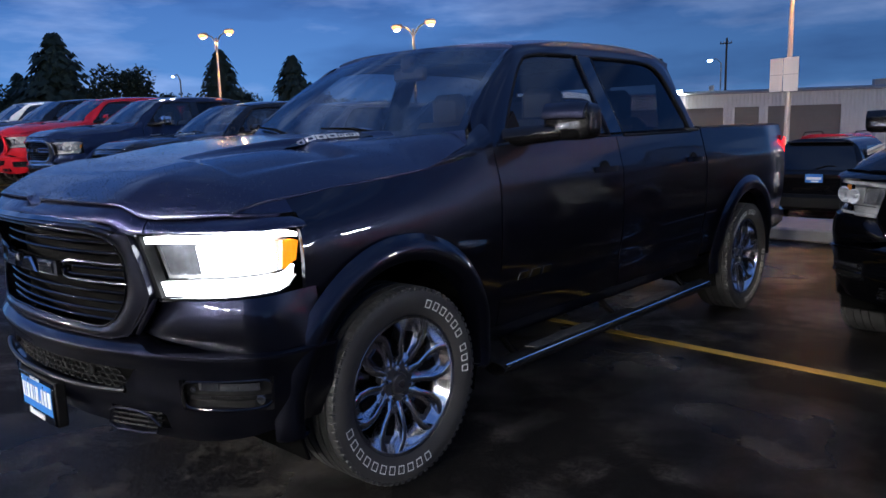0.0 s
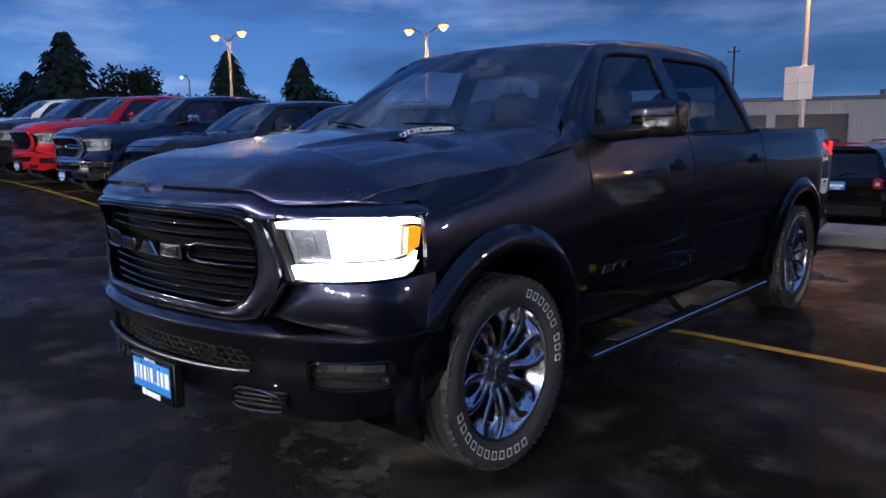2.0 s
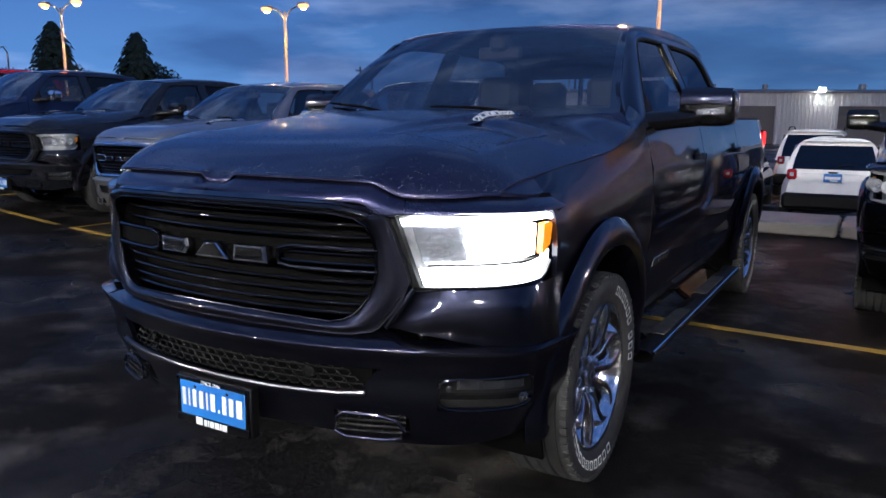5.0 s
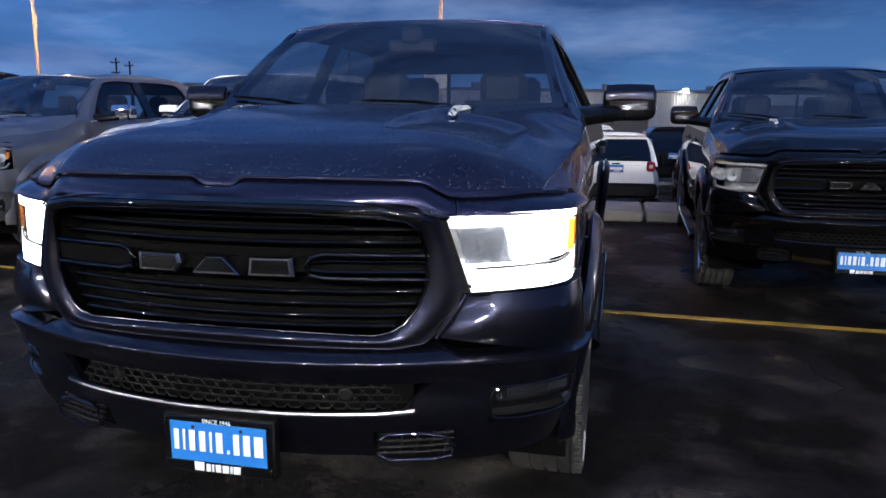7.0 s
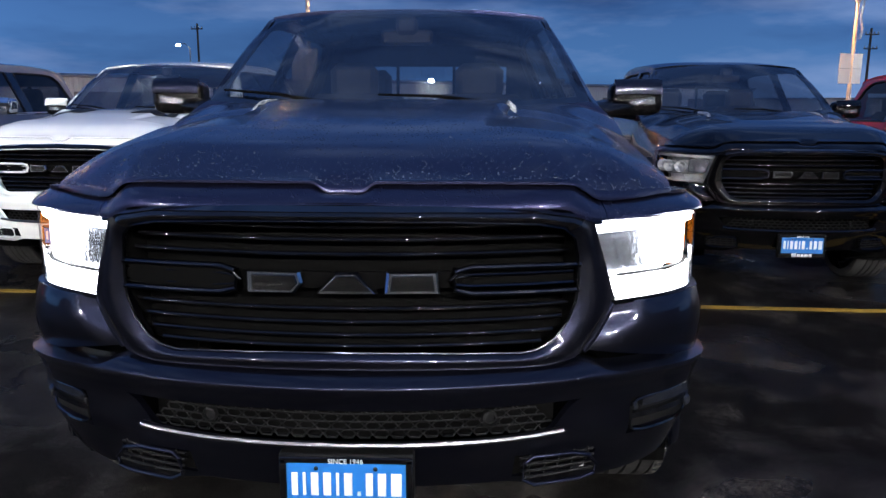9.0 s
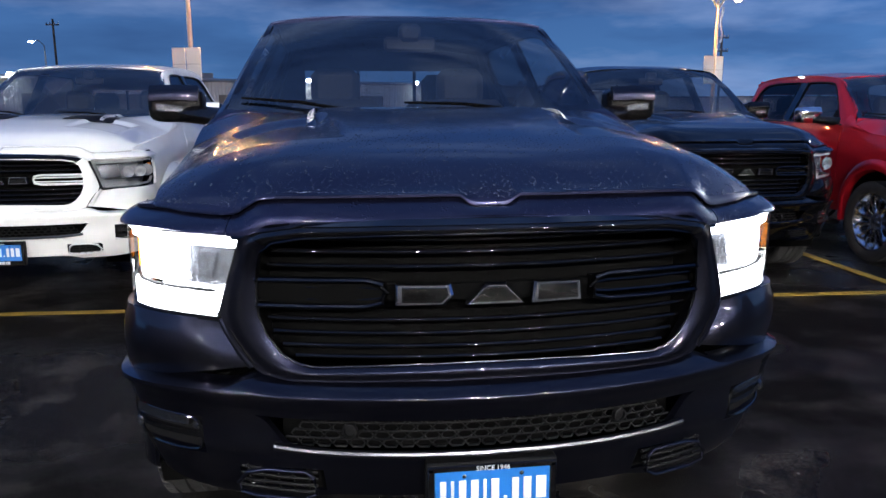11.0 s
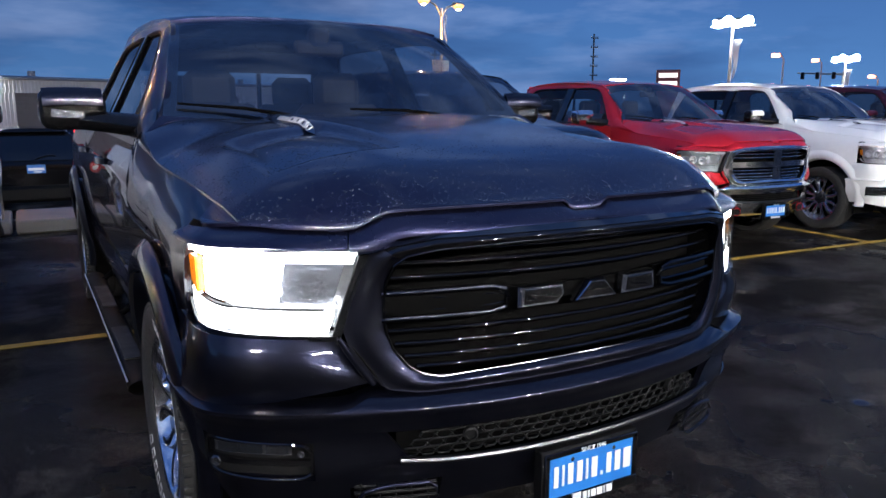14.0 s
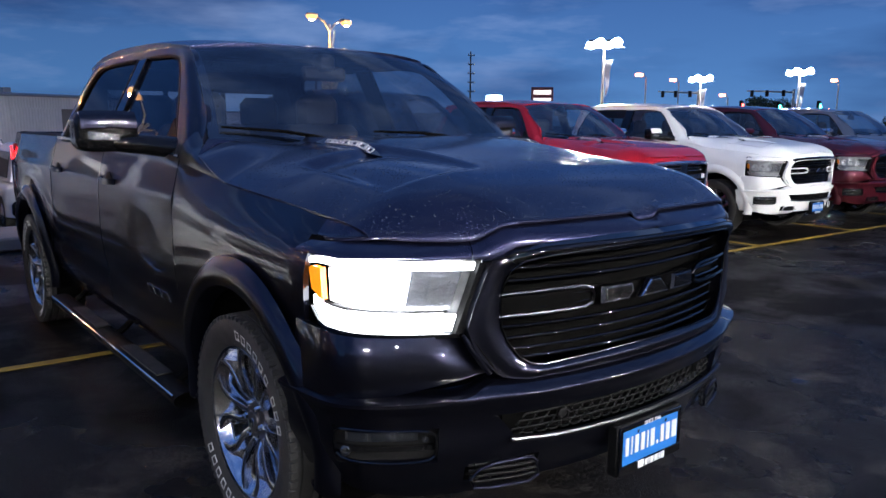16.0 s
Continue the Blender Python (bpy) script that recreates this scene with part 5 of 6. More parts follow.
        for y0 in (0.95, 1.95):
            part("step_tread", f(Geo().box((0.985, y0 + 0.2, 0.357), (0.075, 0.55, 0.008), 0.002)), RUBBER, step)
        for y0 in (0.80, 1.75, 2.70):
            part("step_bracket", f(Geo().tube([(0.80, y0, 0.47), (0.90, y0, 0.37), (0.97, y0, 0.322)], 0.018, 6)), DARK, step)
        for k in range(3):
            u0 = 0.800 + k * 0.100
            part("door_mark", f(Geo().prism([(u0, 0.700), (u0 + 0.012, 0.740), (u0 + 0.085, 0.740), (u0 + 0.078, 0.700)], lambda u, v, d: (dents(u, v) + d, u, v), 0.007, 0.004)), DARK_CHROME, truck, "chrome maker's block")
        # raised wedge on the hood bulge, its face turned out and up
        def seat(u, v, d):
            x = 0.478 + 0.01 * (u + 0.07)
            return (x - 0.70 * v + 0.65 * d, u - 0.12 * d, hood_z(x, u, 0.5) + 0.001 + 0.55 * v + 0.70 * d)
        b0 = part("hood_badge", f(Geo().prism([(-0.15, 0.000), (-0.08, 0.036), (0.29, 0.042), (0.35, 0.002), (-0.03, -0.006)], lambda u, v, d: seat(u, v, d - 0.022), 0.025, 0.004)), GLOSS_BLACK, truck, "dark hood badge with chrome bars")
        u0 = -0.070
        for w, tall in ((0.034, 0.031), (0.052, 0.031), (0.054, 0.031), (0.054, 0.031), (0.026, 0.024), (0.026, 0.024), (0.030, 0.024), (0.012, 0.024)):
            for a0, a1, c0, c1 in ((0, 1, 0, 0.22), (0, 1, 0.78, 1), (0, 0.26, 0.22, 0.78), (0.74, 1, 0.22, 0.78)):
                lo, hi = 0.006 + tall * c0, 0.006 + tall * c1
                part("badge_bar", f(Geo().prism([(u0 + w * a0 + 0.1 * lo, lo), (u0 + w * a0 + 0.1 * hi, hi), (u0 + w * a1 + 0.1 * hi, hi), (u0 + w * a1 + 0.1 * lo, lo)], lambda u, v, d: seat(u, v, d + 0.004), 0.003, 0.0006)), SATIN, b0)
            u0 += w + 0.007
        if hood_vents:
            part("hood_vent", f(Geo().grid(lambda u, v: (mix(0.22, 0.56, u), mix(-0.22, 0.02 + 0.05 * u, v) + 0.06 * u, hood_z(mix(0.22, 0.56, u), mix(-0.22, 0.02 + 0.05 * u, v) + 0.06 * u, 0.5) + 0.008), 12, 8, 0.006)), PLASTIC, truck, "black hood vent")

    # --- cabin ---
    part("dashboard", Geo().grid(lambda u, v: (mix(-0.80, 0.80, u), mix(0.60, 1.02, v), 1.350 + 0.03 * math.sin(math.pi * v) - 0.14 * v ** 4), 16, 8, 0.10), CABIN, truck)
    part("cabin_floor", Geo().box((0, 1.95, 0.62), (1.7, 2.0, 0.05), 0.01), CABIN, truck)
    for y, n in ((1.70, 1), (2.55, 0)):
        for sx in (-0.38, 0.38):
            seat = part("seat", Geo().box((sx, y + 0.12, 1.14), (0.54, 0.14, 0.66), 0.05).join(Geo().box((sx, y - 0.16, 0.86), (0.50, 0.52, 0.18), 0.05)), CABIN, truck)
            part("headrest", Geo().box((sx, y + 0.16, 1.545), (0.29, 0.11, 0.22), 0.045), CABIN, seat)
    wheel_rim = Geo().tube([(0.38 + 0.185 * math.cos(a), 1.12 + 0.08 * math.sin(a), 1.21 + 0.165 * math.sin(a)) for a in [2 * math.pi * i / 24 for i in range(24)]], 0.016, 8, True)
    part("steering_wheel", wheel_rim.join(Geo().box((0.38, 1.10, 1.21), (0.16, 0.05, 0.11), 0.02)).join(Geo().tube([(0.2, 1.11, 1.21), (0.56, 1.11, 1.21)], 0.014, 6)), CABIN, truck)
    part("rear_view_mirror", Geo().box((0.0, 1.10, 1.735), (0.26, 0.035, 0.075), 0.015).join(Geo().box((0, 1.10, 1.79), (0.11, 0.08, 0.09), 0.02)), CABIN, truck)

    # --- wheels ---
    for y in (0.0, WHEELBASE):
        for left in (True, False):
            add_wheel(truck, wheels, (0.87 if left else -0.87, y + 0.015, HUB_Z + 0.008), left, 0.35 * y + (0.2 if left else 0.5))
    return truck


def wheel_meshes(lettered):
    return [(n, mesh_of(n, g, m), lb) for n, g, m, lb in make_wheel(lettered)]


WHEELS_LETTERED, WHEELS_PLAIN = wheel_meshes(True), wheel_meshes(False)
main_truck = build_truck("pickup_truck", Matrix(), STEEL_BLUE, "dark steel-blue crew-cab pickup, wet, headlamps lit", lit=True, wet=STEEL_BLUE_WET_SKYLIT, wheels=WHEELS_LETTERED)



def rain_on_hood():
    """Standing rain drops, low domes of 1.5 to 4 mm, thickest near the hood's front edge."""
    rng = random.Random(11)
    g = Geo()
    for _ in range(3600):
        u, v = rng.random(), rng.random() ** 2.2 * 0.75 + 0.02
        p = Vector(hood_sheet(u, v))
        a = Vector(hood_sheet(min(1, u + 0.004), v)) - p
        b = Vector(hood_sheet(u, v + 0.004)) - p
        nrm = a.cross(b).normalized()
        a = a.normalized()
        b = nrm.cross(a)
        r = 0.0009 + 0.0024 * rng.random() ** 2.2
        ring = [p + (a * math.cos(t) + b * math.sin(t)) * r + nrm * 0.0002 for t in (0, 1.047, 2.094, 3.142, 4.189, 5.236)]
        mid = [p + (a * math.cos(t) + b * math.sin(t)) * r * 0.68 + nrm * r * 0.45 for t in (0.5, 1.547, 2.594, 3.642, 4.689, 5.736)]
        g.add(ring + mid + [p + nrm * r * 0.62], [(i, (i + 1) % 6, 6 + i) for i in range(6)] + [(6 + i, (i + 1) % 6, 6 + (i + 1) % 6) for i in range(6)] + [(6 + i, 6 + (i + 1) % 6, 12) for i in range(6)])
    thing("rain_drops", g, WATER, "clear rain drops standing on the truck's hood", "rain drops", kind="stuff")


rain_on_hood()


def rain_on_glass():
    rng = random.Random(5)
    g = Geo()
    for _ in range(1500):
        a, v = rng.uniform(-0.95, 0.95), rng.uniform(0.03, 0.92)
        p = Vector(ws_point(a, v))
        da = (Vector(ws_point(a + 0.01, v)) - p).normalized()
        dv = (Vector(ws_point(a, v + 0.01)) - p).normalized()
        nrm = da.cross(dv)
        if nrm.y > 0:
            nrm = -nrm
        r = rng.uniform(0.001, 0.0026)
        ring = [p + (da * math.cos(t) + dv * math.sin(t) * 1.3) * r + nrm * 0.0008 for t in (0, 1.257, 2.513, 3.770, 5.027)]
        g.add(ring + [p + nrm * (0.0008 + r * 0.7)], [(i, (i + 1) % 5, 5) for i in range(5)])
    thing("rain_drops", g, WATER, "clear rain drops on the truck's windscreen", "rain drops", kind="stuff")


rain_on_glass()
# ---- ground ----
def row_y(x):
    return 2.50 - 0.05 * x


RISE = table((-40, 0.70), (-18.7, 0.60), (-16.0, 0.53), (-13.5, 0.45), (-11.0, 0.33), (-7.95, 0.11), (-6.3, 0.02), (-5.2, 0.0), (-4.0, 0.0))


def ground_z(x, y):
    """The lot rises towards the row's far end and falls behind the kerb."""
    return RISE(x) * (1 - smooth((y - 7.5) / 6)) * smooth((y + 12) / 10) - 0.62 * smooth((y - 8.3) / 4.2)


def warp(t):
    return math.copysign(abs(t) ** 3, t)


thing("ground", Geo().grid(lambda u, v: (lambda x, y: (x, y, ground_z(x, y)))(400 * warp(2 * u - 1), 5 + 400 * warp(2 * v - 1)), 120, 120), ASPHALT, "dark wet worn asphalt", "ground", kind="structure")
thing("parking_line", Geo().grid(lambda u, v: (mix(-20, 24, u), row_y(mix(-20, 24, u)) + mix(-0.04, 0.04, v), ground_z(mix(-20, 24, u), row_y(mix(-20, 24, u))) + 0.006), 120, 1, 0.003, push=(0, 0, 1)), YELLOW, "worn yellow painted parking line", "parking line", kind="structure")
for x in (-20.0, -17.4, -14.8, -12.2, -9.5, -6.7, 4.05, 6.7, 9.1, 11.5, 14.1):
    thing("bay_line", Geo().grid(lambda u, v: (x + mix(-0.05, 0.05, v) + 0.05 * 5 * u, row_y(x) + 0.05 + 5 * u, ground_z(x, row_y(x) + 5 * u) + 0.006), 10, 1, 0.003, push=(0, 0, 1)), YELLOW, "worn yellow bay divider line", "parking line", kind="structure")
for i in range(24):
    thing("kerb_stone", Geo().box((0, 0, 0.08), (2.96, 1.10, 0.16), 0.025), CONCRETE, "pale worn concrete kerb length", "kerb", kind="structure", place=pose(-36 + 3.0 * i, 7.75 + 0.02 * (i % 2), ground_z(-36 + 3.0 * i, 7.5)))

# ---- parked row: x, plate y, paint, words, trim, bumper, vents ----
ROW = [
    (2.75, 2.53, BLACK_PAINT, "black crew-cab pickup, head lamps off, parked nose out", "black", "black", False),
    (-2.70, 2.69, WHITE_PAINT, "white crew-cab pickup with black hood vents", "body", "body", True),
    (-5.37, 2.60, SILVER_PAINT, "silver crew-cab pickup with bright trim", "chrome", "body", False),
    (-7.95, 2.75, GREY_PAINT, "dark grey crew-cab pickup, parked nose out", "black", "body", False),
    (-11.0, 2.85, NAVY_PAINT, "navy blue crew-cab pickup with chrome bumper", "chrome", "chrome", False),
    (-13.5, 2.95, RED_PAINT, "bright red crew-cab pickup with black grille", "black", "body", False),
    (-16.1, 3.10, GREY_PAINT, "dark grey crew-cab pickup in the far row", "black", "body", False),
    (-18.7, 3.25, WHITE_PAINT, "white crew-cab pickup with chrome mirrors", "chrome", "body", False),
    (5.40, 2.40, RED_PAINT, "deep red pickup with chrome cross-bar grille and chrome bumper", "cross", "chrome", False),
    (7.98, 2.08, WHITE_PAINT, "white crew-cab pickup, head lamps off", "body", "body", False),
    (10.25, 1.95, MAROON_PAINT, "dark maroon crew-cab pickup, parked nose out", "black", "body", False),
    (12.8, 1.85, SILVER_PAINT, "silver crew-cab pickup at the row's end", "chrome", "body", False),
]
for x, py, body, label, trim, bumper, vents in ROW:
    size = 0.93 if x > 4 else 0.965
    t = build_truck("pickup_truck", pose(x, py + 1.03 * size, ground_z(x, py + 2), 0, 0, -2) @ Matrix.Scale(size, 4), body, label, trim="chrome" if trim == "cross" else trim, bumper=bumper, hood_vents=vents, group="parked row of pickups", wheels=WHEELS_PLAIN, classic=trim == "cross")


# ---- sport utility cars, seen from the tail: origin on the ground under the tail, x across, y to the nose ----
def build_suv(place, body, label, roof_rack=False, tag=False, width=1.80, height=1.66, length=4.2, group="far row of cars"):
    car = thing("sport_utility_car", None, None, label, "car", group, place=place)
    hw = width / 2

    def shell(u, v):
        y = mix(0.0, length, u)
        a = math.pi * v
        end = min(1.0, 0.86 + 0.14 * smooth(u * 12)) * min(1.0, 0.80 + 0.20 * smooth((1 - u) * 8))
        cz, sz = math.cos(a), math.sin(a)
        x = hw * end * (1 if cz >= 0 else -1) * abs(cz) ** 0.28
        z = 0.32 + (0.68 * (1 - 0.10 * smooth((u - 0.75) * 4))) * sz ** 0.45
        return (x, y, z)
    g = Geo().grid(shell, 30, 24)
    for u in (0, 1):
        ring = [shell(u, j / 24) for j in range(25)]
        g.add(ring, [tuple(range(25))])
    part("body", g, body, car)

    def house(u, v):
        a = math.pi * v
        cz, sz = math.cos(a), math.sin(a)
        zf = sz ** 0.5
        y0, y1 = mix(0.05, 0.30, zf), mix(length * 0.72, length * 0.50, zf)
        x = hw * mix(0.93, 0.74, zf) * (1 if cz >= 0 else -1) * abs(cz) ** 0.35
        return (x, mix(y0, y1, u), 0.98 + (height - 0.98) * zf)
    g = Geo().grid(house, 16, 24)
    for u in (0, 1):
        ring = [house(u, j / 24) for j in range(25)]
        g.add(ring, [tuple(range(25))])
    part("cabin", g, body, car)
    zb, zt = 1.08, height - 0.14
    part("rear_window", Geo().grid(lambda u, v: ((2 * u - 1) * hw * mix(0.80, 0.68, v) * (1 - 0.03 * abs(2 * v - 1)), mix(0.085, 0.215, v) - 0.03, mix(zb, zt, v)), 10, 5, 0.012), GLOSS_BLACK, car, "dark rear window")
    for sg in (1, -1):
        w = Geo().grid(lambda u, v: (hw * mix(0.925, 0.80, v) + 0.006, mix(mix(0.35, 0.55, v), mix(length * 0.66, length * 0.50, v), u), mix(1.04, height - 0.15, v)), 10, 5, 0.01)
        part("side_window", w if sg > 0 else w.flipped(), GLOSS_BLACK, car)
        lm = Geo().box((hw * 0.77 * sg, -0.005, 0.98), (0.17, 0.09, 0.20), 0.03)
        tl = part("tail_lamp", lm, TAIL_OFF, car, "square red tail lamp")
        part("reverse_lens", Geo().box((hw * 0.77 * sg, -0.054, 0.98), (0.07, 0.012, 0.07), 0.01), LAMP_CLEAR, tl)
    part("rear_bumper", Geo().box((0, 0.0, 0.48), (width * 0.94, 0.22, 0.30), 0.06), PLASTIC, car)
    pl = part("dealer_plate", Geo().box((0, -0.02, 0.93), (0.305, 0.03, 0.155), 0.004), PLATE_BLUE, car, "blue dealer plate")
    part("plate_bar", Geo().box((0, -0.037, 0.93), (0.26, 0.004, 0.05), 0.001), PLATE_WHITE, pl)
    part("plate_bar", Geo().box((0.02, -0.037, 0.878), (0.13, 0.004, 0.025), 0.001), PLATE_WHITE, pl)
    part("hatch_handle", Geo().box((0, -0.015, 1.03), (0.16, 0.03, 0.03), 0.008), GLOSS_BLACK, car)
    part("rear_spoiler", Geo().box((0, 0.23, height - 0.06), (width * 0.62, 0.16, 0.035), 0.012), body, car)
    part("rear_wiper", Geo().tube([(0, 0.03, 1.11), (0.20, 0.055, 1.17), (0.34, 0.06, 1.16)], 0.009, 6), PLASTIC, car)
    for y in (0.75, length - 0.85):
        for sg in (1, -1):
            wh = part("wheel", Geo().lathe([(0.20, -0.10), (0.33, -0.10), (0.345, -0.07), (0.345, 0.07), (0.33, 0.10), (0.21, 0.105)], 32).moved(Matrix.Translation((sg * (hw - 0.10), y, 0.345))), RUBBER, car)
            part("rim", Geo().lathe([(0.22, 0.05), (0.20, 0.105), (0.06, 0.08), (0.0, 0.085)], 10).moved(Matrix.Translation((sg * (hw - 0.10), y, 0.345)) @ Matrix.Rotation(0 if sg > 0 else math.pi, 4, "Z")), ALLOY, wh)
    if roof_rack:
        for sg in (1, -1):
            part("roof_rail", Geo().tube([(sg * hw * 0.68, 0.45, height - 0.02), (sg * hw * 0.68, 0.6, height + 0.05), (sg * hw * 0.68, 1.9, height + 0.05), (sg * hw * 0.68, 2.05, height - 0.02)], 0.018, 6), PLASTIC, car)
    if tag:
        part("window_tag", Geo().box((0.28, 0.11, 1.26), (0.22, 0.01, 0.16), 0.002), GREEN_TAG, car, "green paper tag")
    return car


build_suv(pose(1.12, 12.9, -0.6, 0, 0, 1), WHITE_PAINT, "white small sport utility car, dark lower bumper, tail on")
build_suv(pose(-1.15, 13.0, -0.6, 0, 0, 1), BLACK_PAINT, "black small sport utility car with blue dealer plate")
build_suv(pose(-3.40, 13.1, -0.6, 0, 0, 0), SILVER_PAINT, "silver small sport utility car in the far row")
build_suv(pose(3.40, 12.9, -0.6, 0, 0, 0), NAVY_PAINT, "dark blue sport utility car in the far row")
build_suv(pose(0.35, 18.6, -0.62, 0, 0, 0), WHITE_PAINT, "white sport utility car with green window tag", roof_rack=True, tag=True, height=1.78, width=1.9)
for x, paint_, word in ((-2.6, RED_PAINT, "red"), (-5.2, BLACK_PAINT, "black"), (-7.8, SILVER_PAINT, "silver"), (-10.4, MAROON_PAINT, "maroon"), (-13.0, WHITE_PAINT, "white"), (2.7, GREY_PAINT, "dark grey"), (5.3, RED_PAINT, "red"), (8.0, BLACK_PAINT, "black"), (10.7, SILVER_PAINT, "silver")):
    build_suv(pose(x, 18.8 + 0.2 * math.sin(x), -0.62, 0, 0, 2 * math.sin(3 * x)), paint_, word + " sport utility car parked in the far row", roof_rack=word in ("black", "red"), height=1.70 + 0.08 * math.sin(x))


# ---- service building ----
def build_building():
    b = thing("service_building", None, None, "long white metal-sided service building with grey roll doors", "building", place=pose(-23, 58, -0.62, 0, 0, 27))
    x0, x1, eave = -14.0, 64.0, 4.3
    doors = [(-7.6, -2.6), (-0.9, 2.2), (2.9, 4.9), (5.4, 10.9), (14.0, 19.0), (24.0, 30.6), (42.3, 47.8), (54, 59)]
    top = 3.2
    spans = []
    at = x0
    for a, c in sorted(doors):
        spans.append((at, a))
        at = c
    spans.append((at, x1))

    def ribbed(a, c, z0, z1):
        g = Geo()
        n = max(1, int((c - a) / 0.30))
        vs, fs = [], []
        for i in range(n):
            s, w = a + (c - a) * i / n, (c - a) / n
            for q, d in ((0, 0), (0.62, 0), (0.70, -0.05), (0.92, -0.05), (1.0, 0)):
                vs += [(s + w * q, d, z0), (s + w * q, d, z1)]
        m = len(vs) // 2
        return g.add(vs, [(2 * i, 2 * i + 2, 2 * i + 3, 2 * i + 1) for i in range(m - 1)])
    for a, c in spans:
        part("wall_panel", ribbed(a, c, 0, top), SIDING, b)
    part("wall_panel", ribbed(x0, x1, top, eave), SIDING, b)
    part("rear_wall", Geo().box(((x0 + x1) / 2, 14, eave / 2), (x1 - x0, 0.2, eave), 0.02), SIDING, b)
    for x in (x0, x1):
        part("end_wall", Geo().box((x, 7, eave / 2), (0.2, 14, eave), 0.02), SIDING, b)
    for a, c in doors:
        d = part("roll_door", Geo().box(((a + c) / 2, 0.22, top / 2), (c - a, 0.06, top), 0.01), SHUTTER, b, "brown-grey roll door")
        for k in range(9):
            part("door_slat", Geo().box(((a + c) / 2, 0.18, 0.18 + k * 0.35), (c - a - 0.1, 0.03, 0.31), 0.008), SHUTTER, d)
        for x in (a, c):
            part("door_jamb", Geo().box((x, 0.08, top / 2), (0.14, 0.30, top), 0.01), SIDING, d)
    part("eave_trim", Geo().box(((x0 + x1) / 2, -0.12, eave + 0.06), (x1 - x0 + 0.6, 0.30, 0.20), 0.02), ROOFING, b)
    part("roof", Geo().grid(lambda u, v: (mix(x0 - 0.3, x1 + 0.3, u), mix(-0.1, 14.2, v), eave + 0.15 + 0.35 * math.sin(math.pi * v)), 4, 10, 0.05, push=(0, 0, 1)), ROOFING, b, "grey low roof")
    for x, w in ((1.5, 0.4), (8.0, 0.4), (14.6, 0.9), (19.5, 0.4), (28, 0.5), (40, 0.8), (52, 0.5)):
        part("roof_vent", Geo().box((x, 4.5, eave + 0.55), (w, w, 0.7), 0.04), ROOFING, b)
    for x in (-1.4, 22.4, 34.0):
        part("wall_flood", Geo().box((x, -0.45, eave + 0.25), (0.50, 0.26, 0.26), 0.05), LED_SMALL, b, "white floodlight, lit")
    return b


build_building()
x, y = 45.0, 78.0
fb = thing("far_shed", None, None, "low pale shed beyond the lot", "building", place=pose(x, y, -0.62, 0, 0, -28))
part("wall", Geo().box((0, 0, 1.55), (26, 8, 3.1), 0.03), SIDING, fb)
part("roof", Geo().box((0, 0, 3.18), (26.6, 8.6, 0.16), 0.03), ROOFING, fb)


# ---- poles, signs and far lights ----
def bowl_of(r, deep):
    """Rounded bowl hanging down from z = 0."""
    prof = [(r * math.cos(a), -deep * math.sin(a)) for a in [math.pi / 2 * k / 6 for k in range(7)]]
    g = Geo().lathe([(0.0, 0.02), (r * 0.9, 0.02)] + prof, 20)
    return g.moved(Matrix.Rotation(radians(-90), 4, "Y"))


def build_lamp_pole(x, y, z, sign=False, turn=0.0):
    p = thing("light_pole", None, None, "tall steel pole with twin sodium lamps, lit" + (" and a white board" if sign else ""), "light pole", "lot light poles", place=pose(x, y, 0, 0, 0, turn))
    part("pole", Geo().tube([(0, 0, -0.62), (0, 0, z * 0.5), (0, 0, z - 0.35)], [0.095, 0.078, 0.05], 12), POLE, p)
    part("pole_base", Geo().lathe([(0.0, 0.55), (0.26, 0.55), (0.28, 0.50), (0.28, 0.0)], 20).moved(Matrix.Translation((0, 0, -0.62)) @ Matrix.Rotation(radians(-90), 4, "Y")), CONCRETE, p)
    for sg in (-1, 1):
        part("lamp_arm", Geo().tube([(0, 0, z - 0.70), (0.35 * sg, 0, z - 0.28), (0.88 * sg, 0, z - 0.10)], 0.035, 8), POLE, p)
        h = part("lamp_head", Geo().box((1.10 * sg, 0, z - 0.06), (0.56, 0.26, 0.10), 0.04), POLE, p)
        part("halo_bowl", bowl_of(0.25, 0.20).moved(pose(1.14 * sg, 0, z - 0.11)), SODIUM_HALO, h, "orange bowl glowing as the lamp's halo")
        part("burner", bowl_of(0.13, 0.06).moved(pose(1.14 * sg, 0, z - 0.255)), SODIUM_GLOW, h, "bright sodium burner")
    if sign:
        for sg in (-1, 1):
            s = part("sign_board", Geo().box((0.26 * sg - 0.14, -0.13, 2.92), (0.50, 0.03, 1.10), 0.008).moved(pose(0, 0, 0, 0, 0, 6 * sg)), BOARD, p, "white blank board")
            part("board_joint", Geo().box((0.26 * sg - 0.14, -0.15, 2.92), (0.50, 0.012, 0.02), 0.002).moved(pose(0, 0, 0, 0, 0, 6 * sg)), POLE, s)
    part("pole_flag", Geo().grid(lambda u, v: (0.10 + 0.10 * u + 0.03 * math.sin(7 * v), -0.10 - 0.03 * math.sin(9 * v), mix(z - 2.0, z - 0.6, v)), 4, 12, 0.006), FLAG, p, "furled pale flag")


for i, (x, y, z) in enumerate(SODIUM_POLES):
    build_lamp_pole(x, y, z, sign=i < 2, turn=(-15, 20, 0, 5)[i])


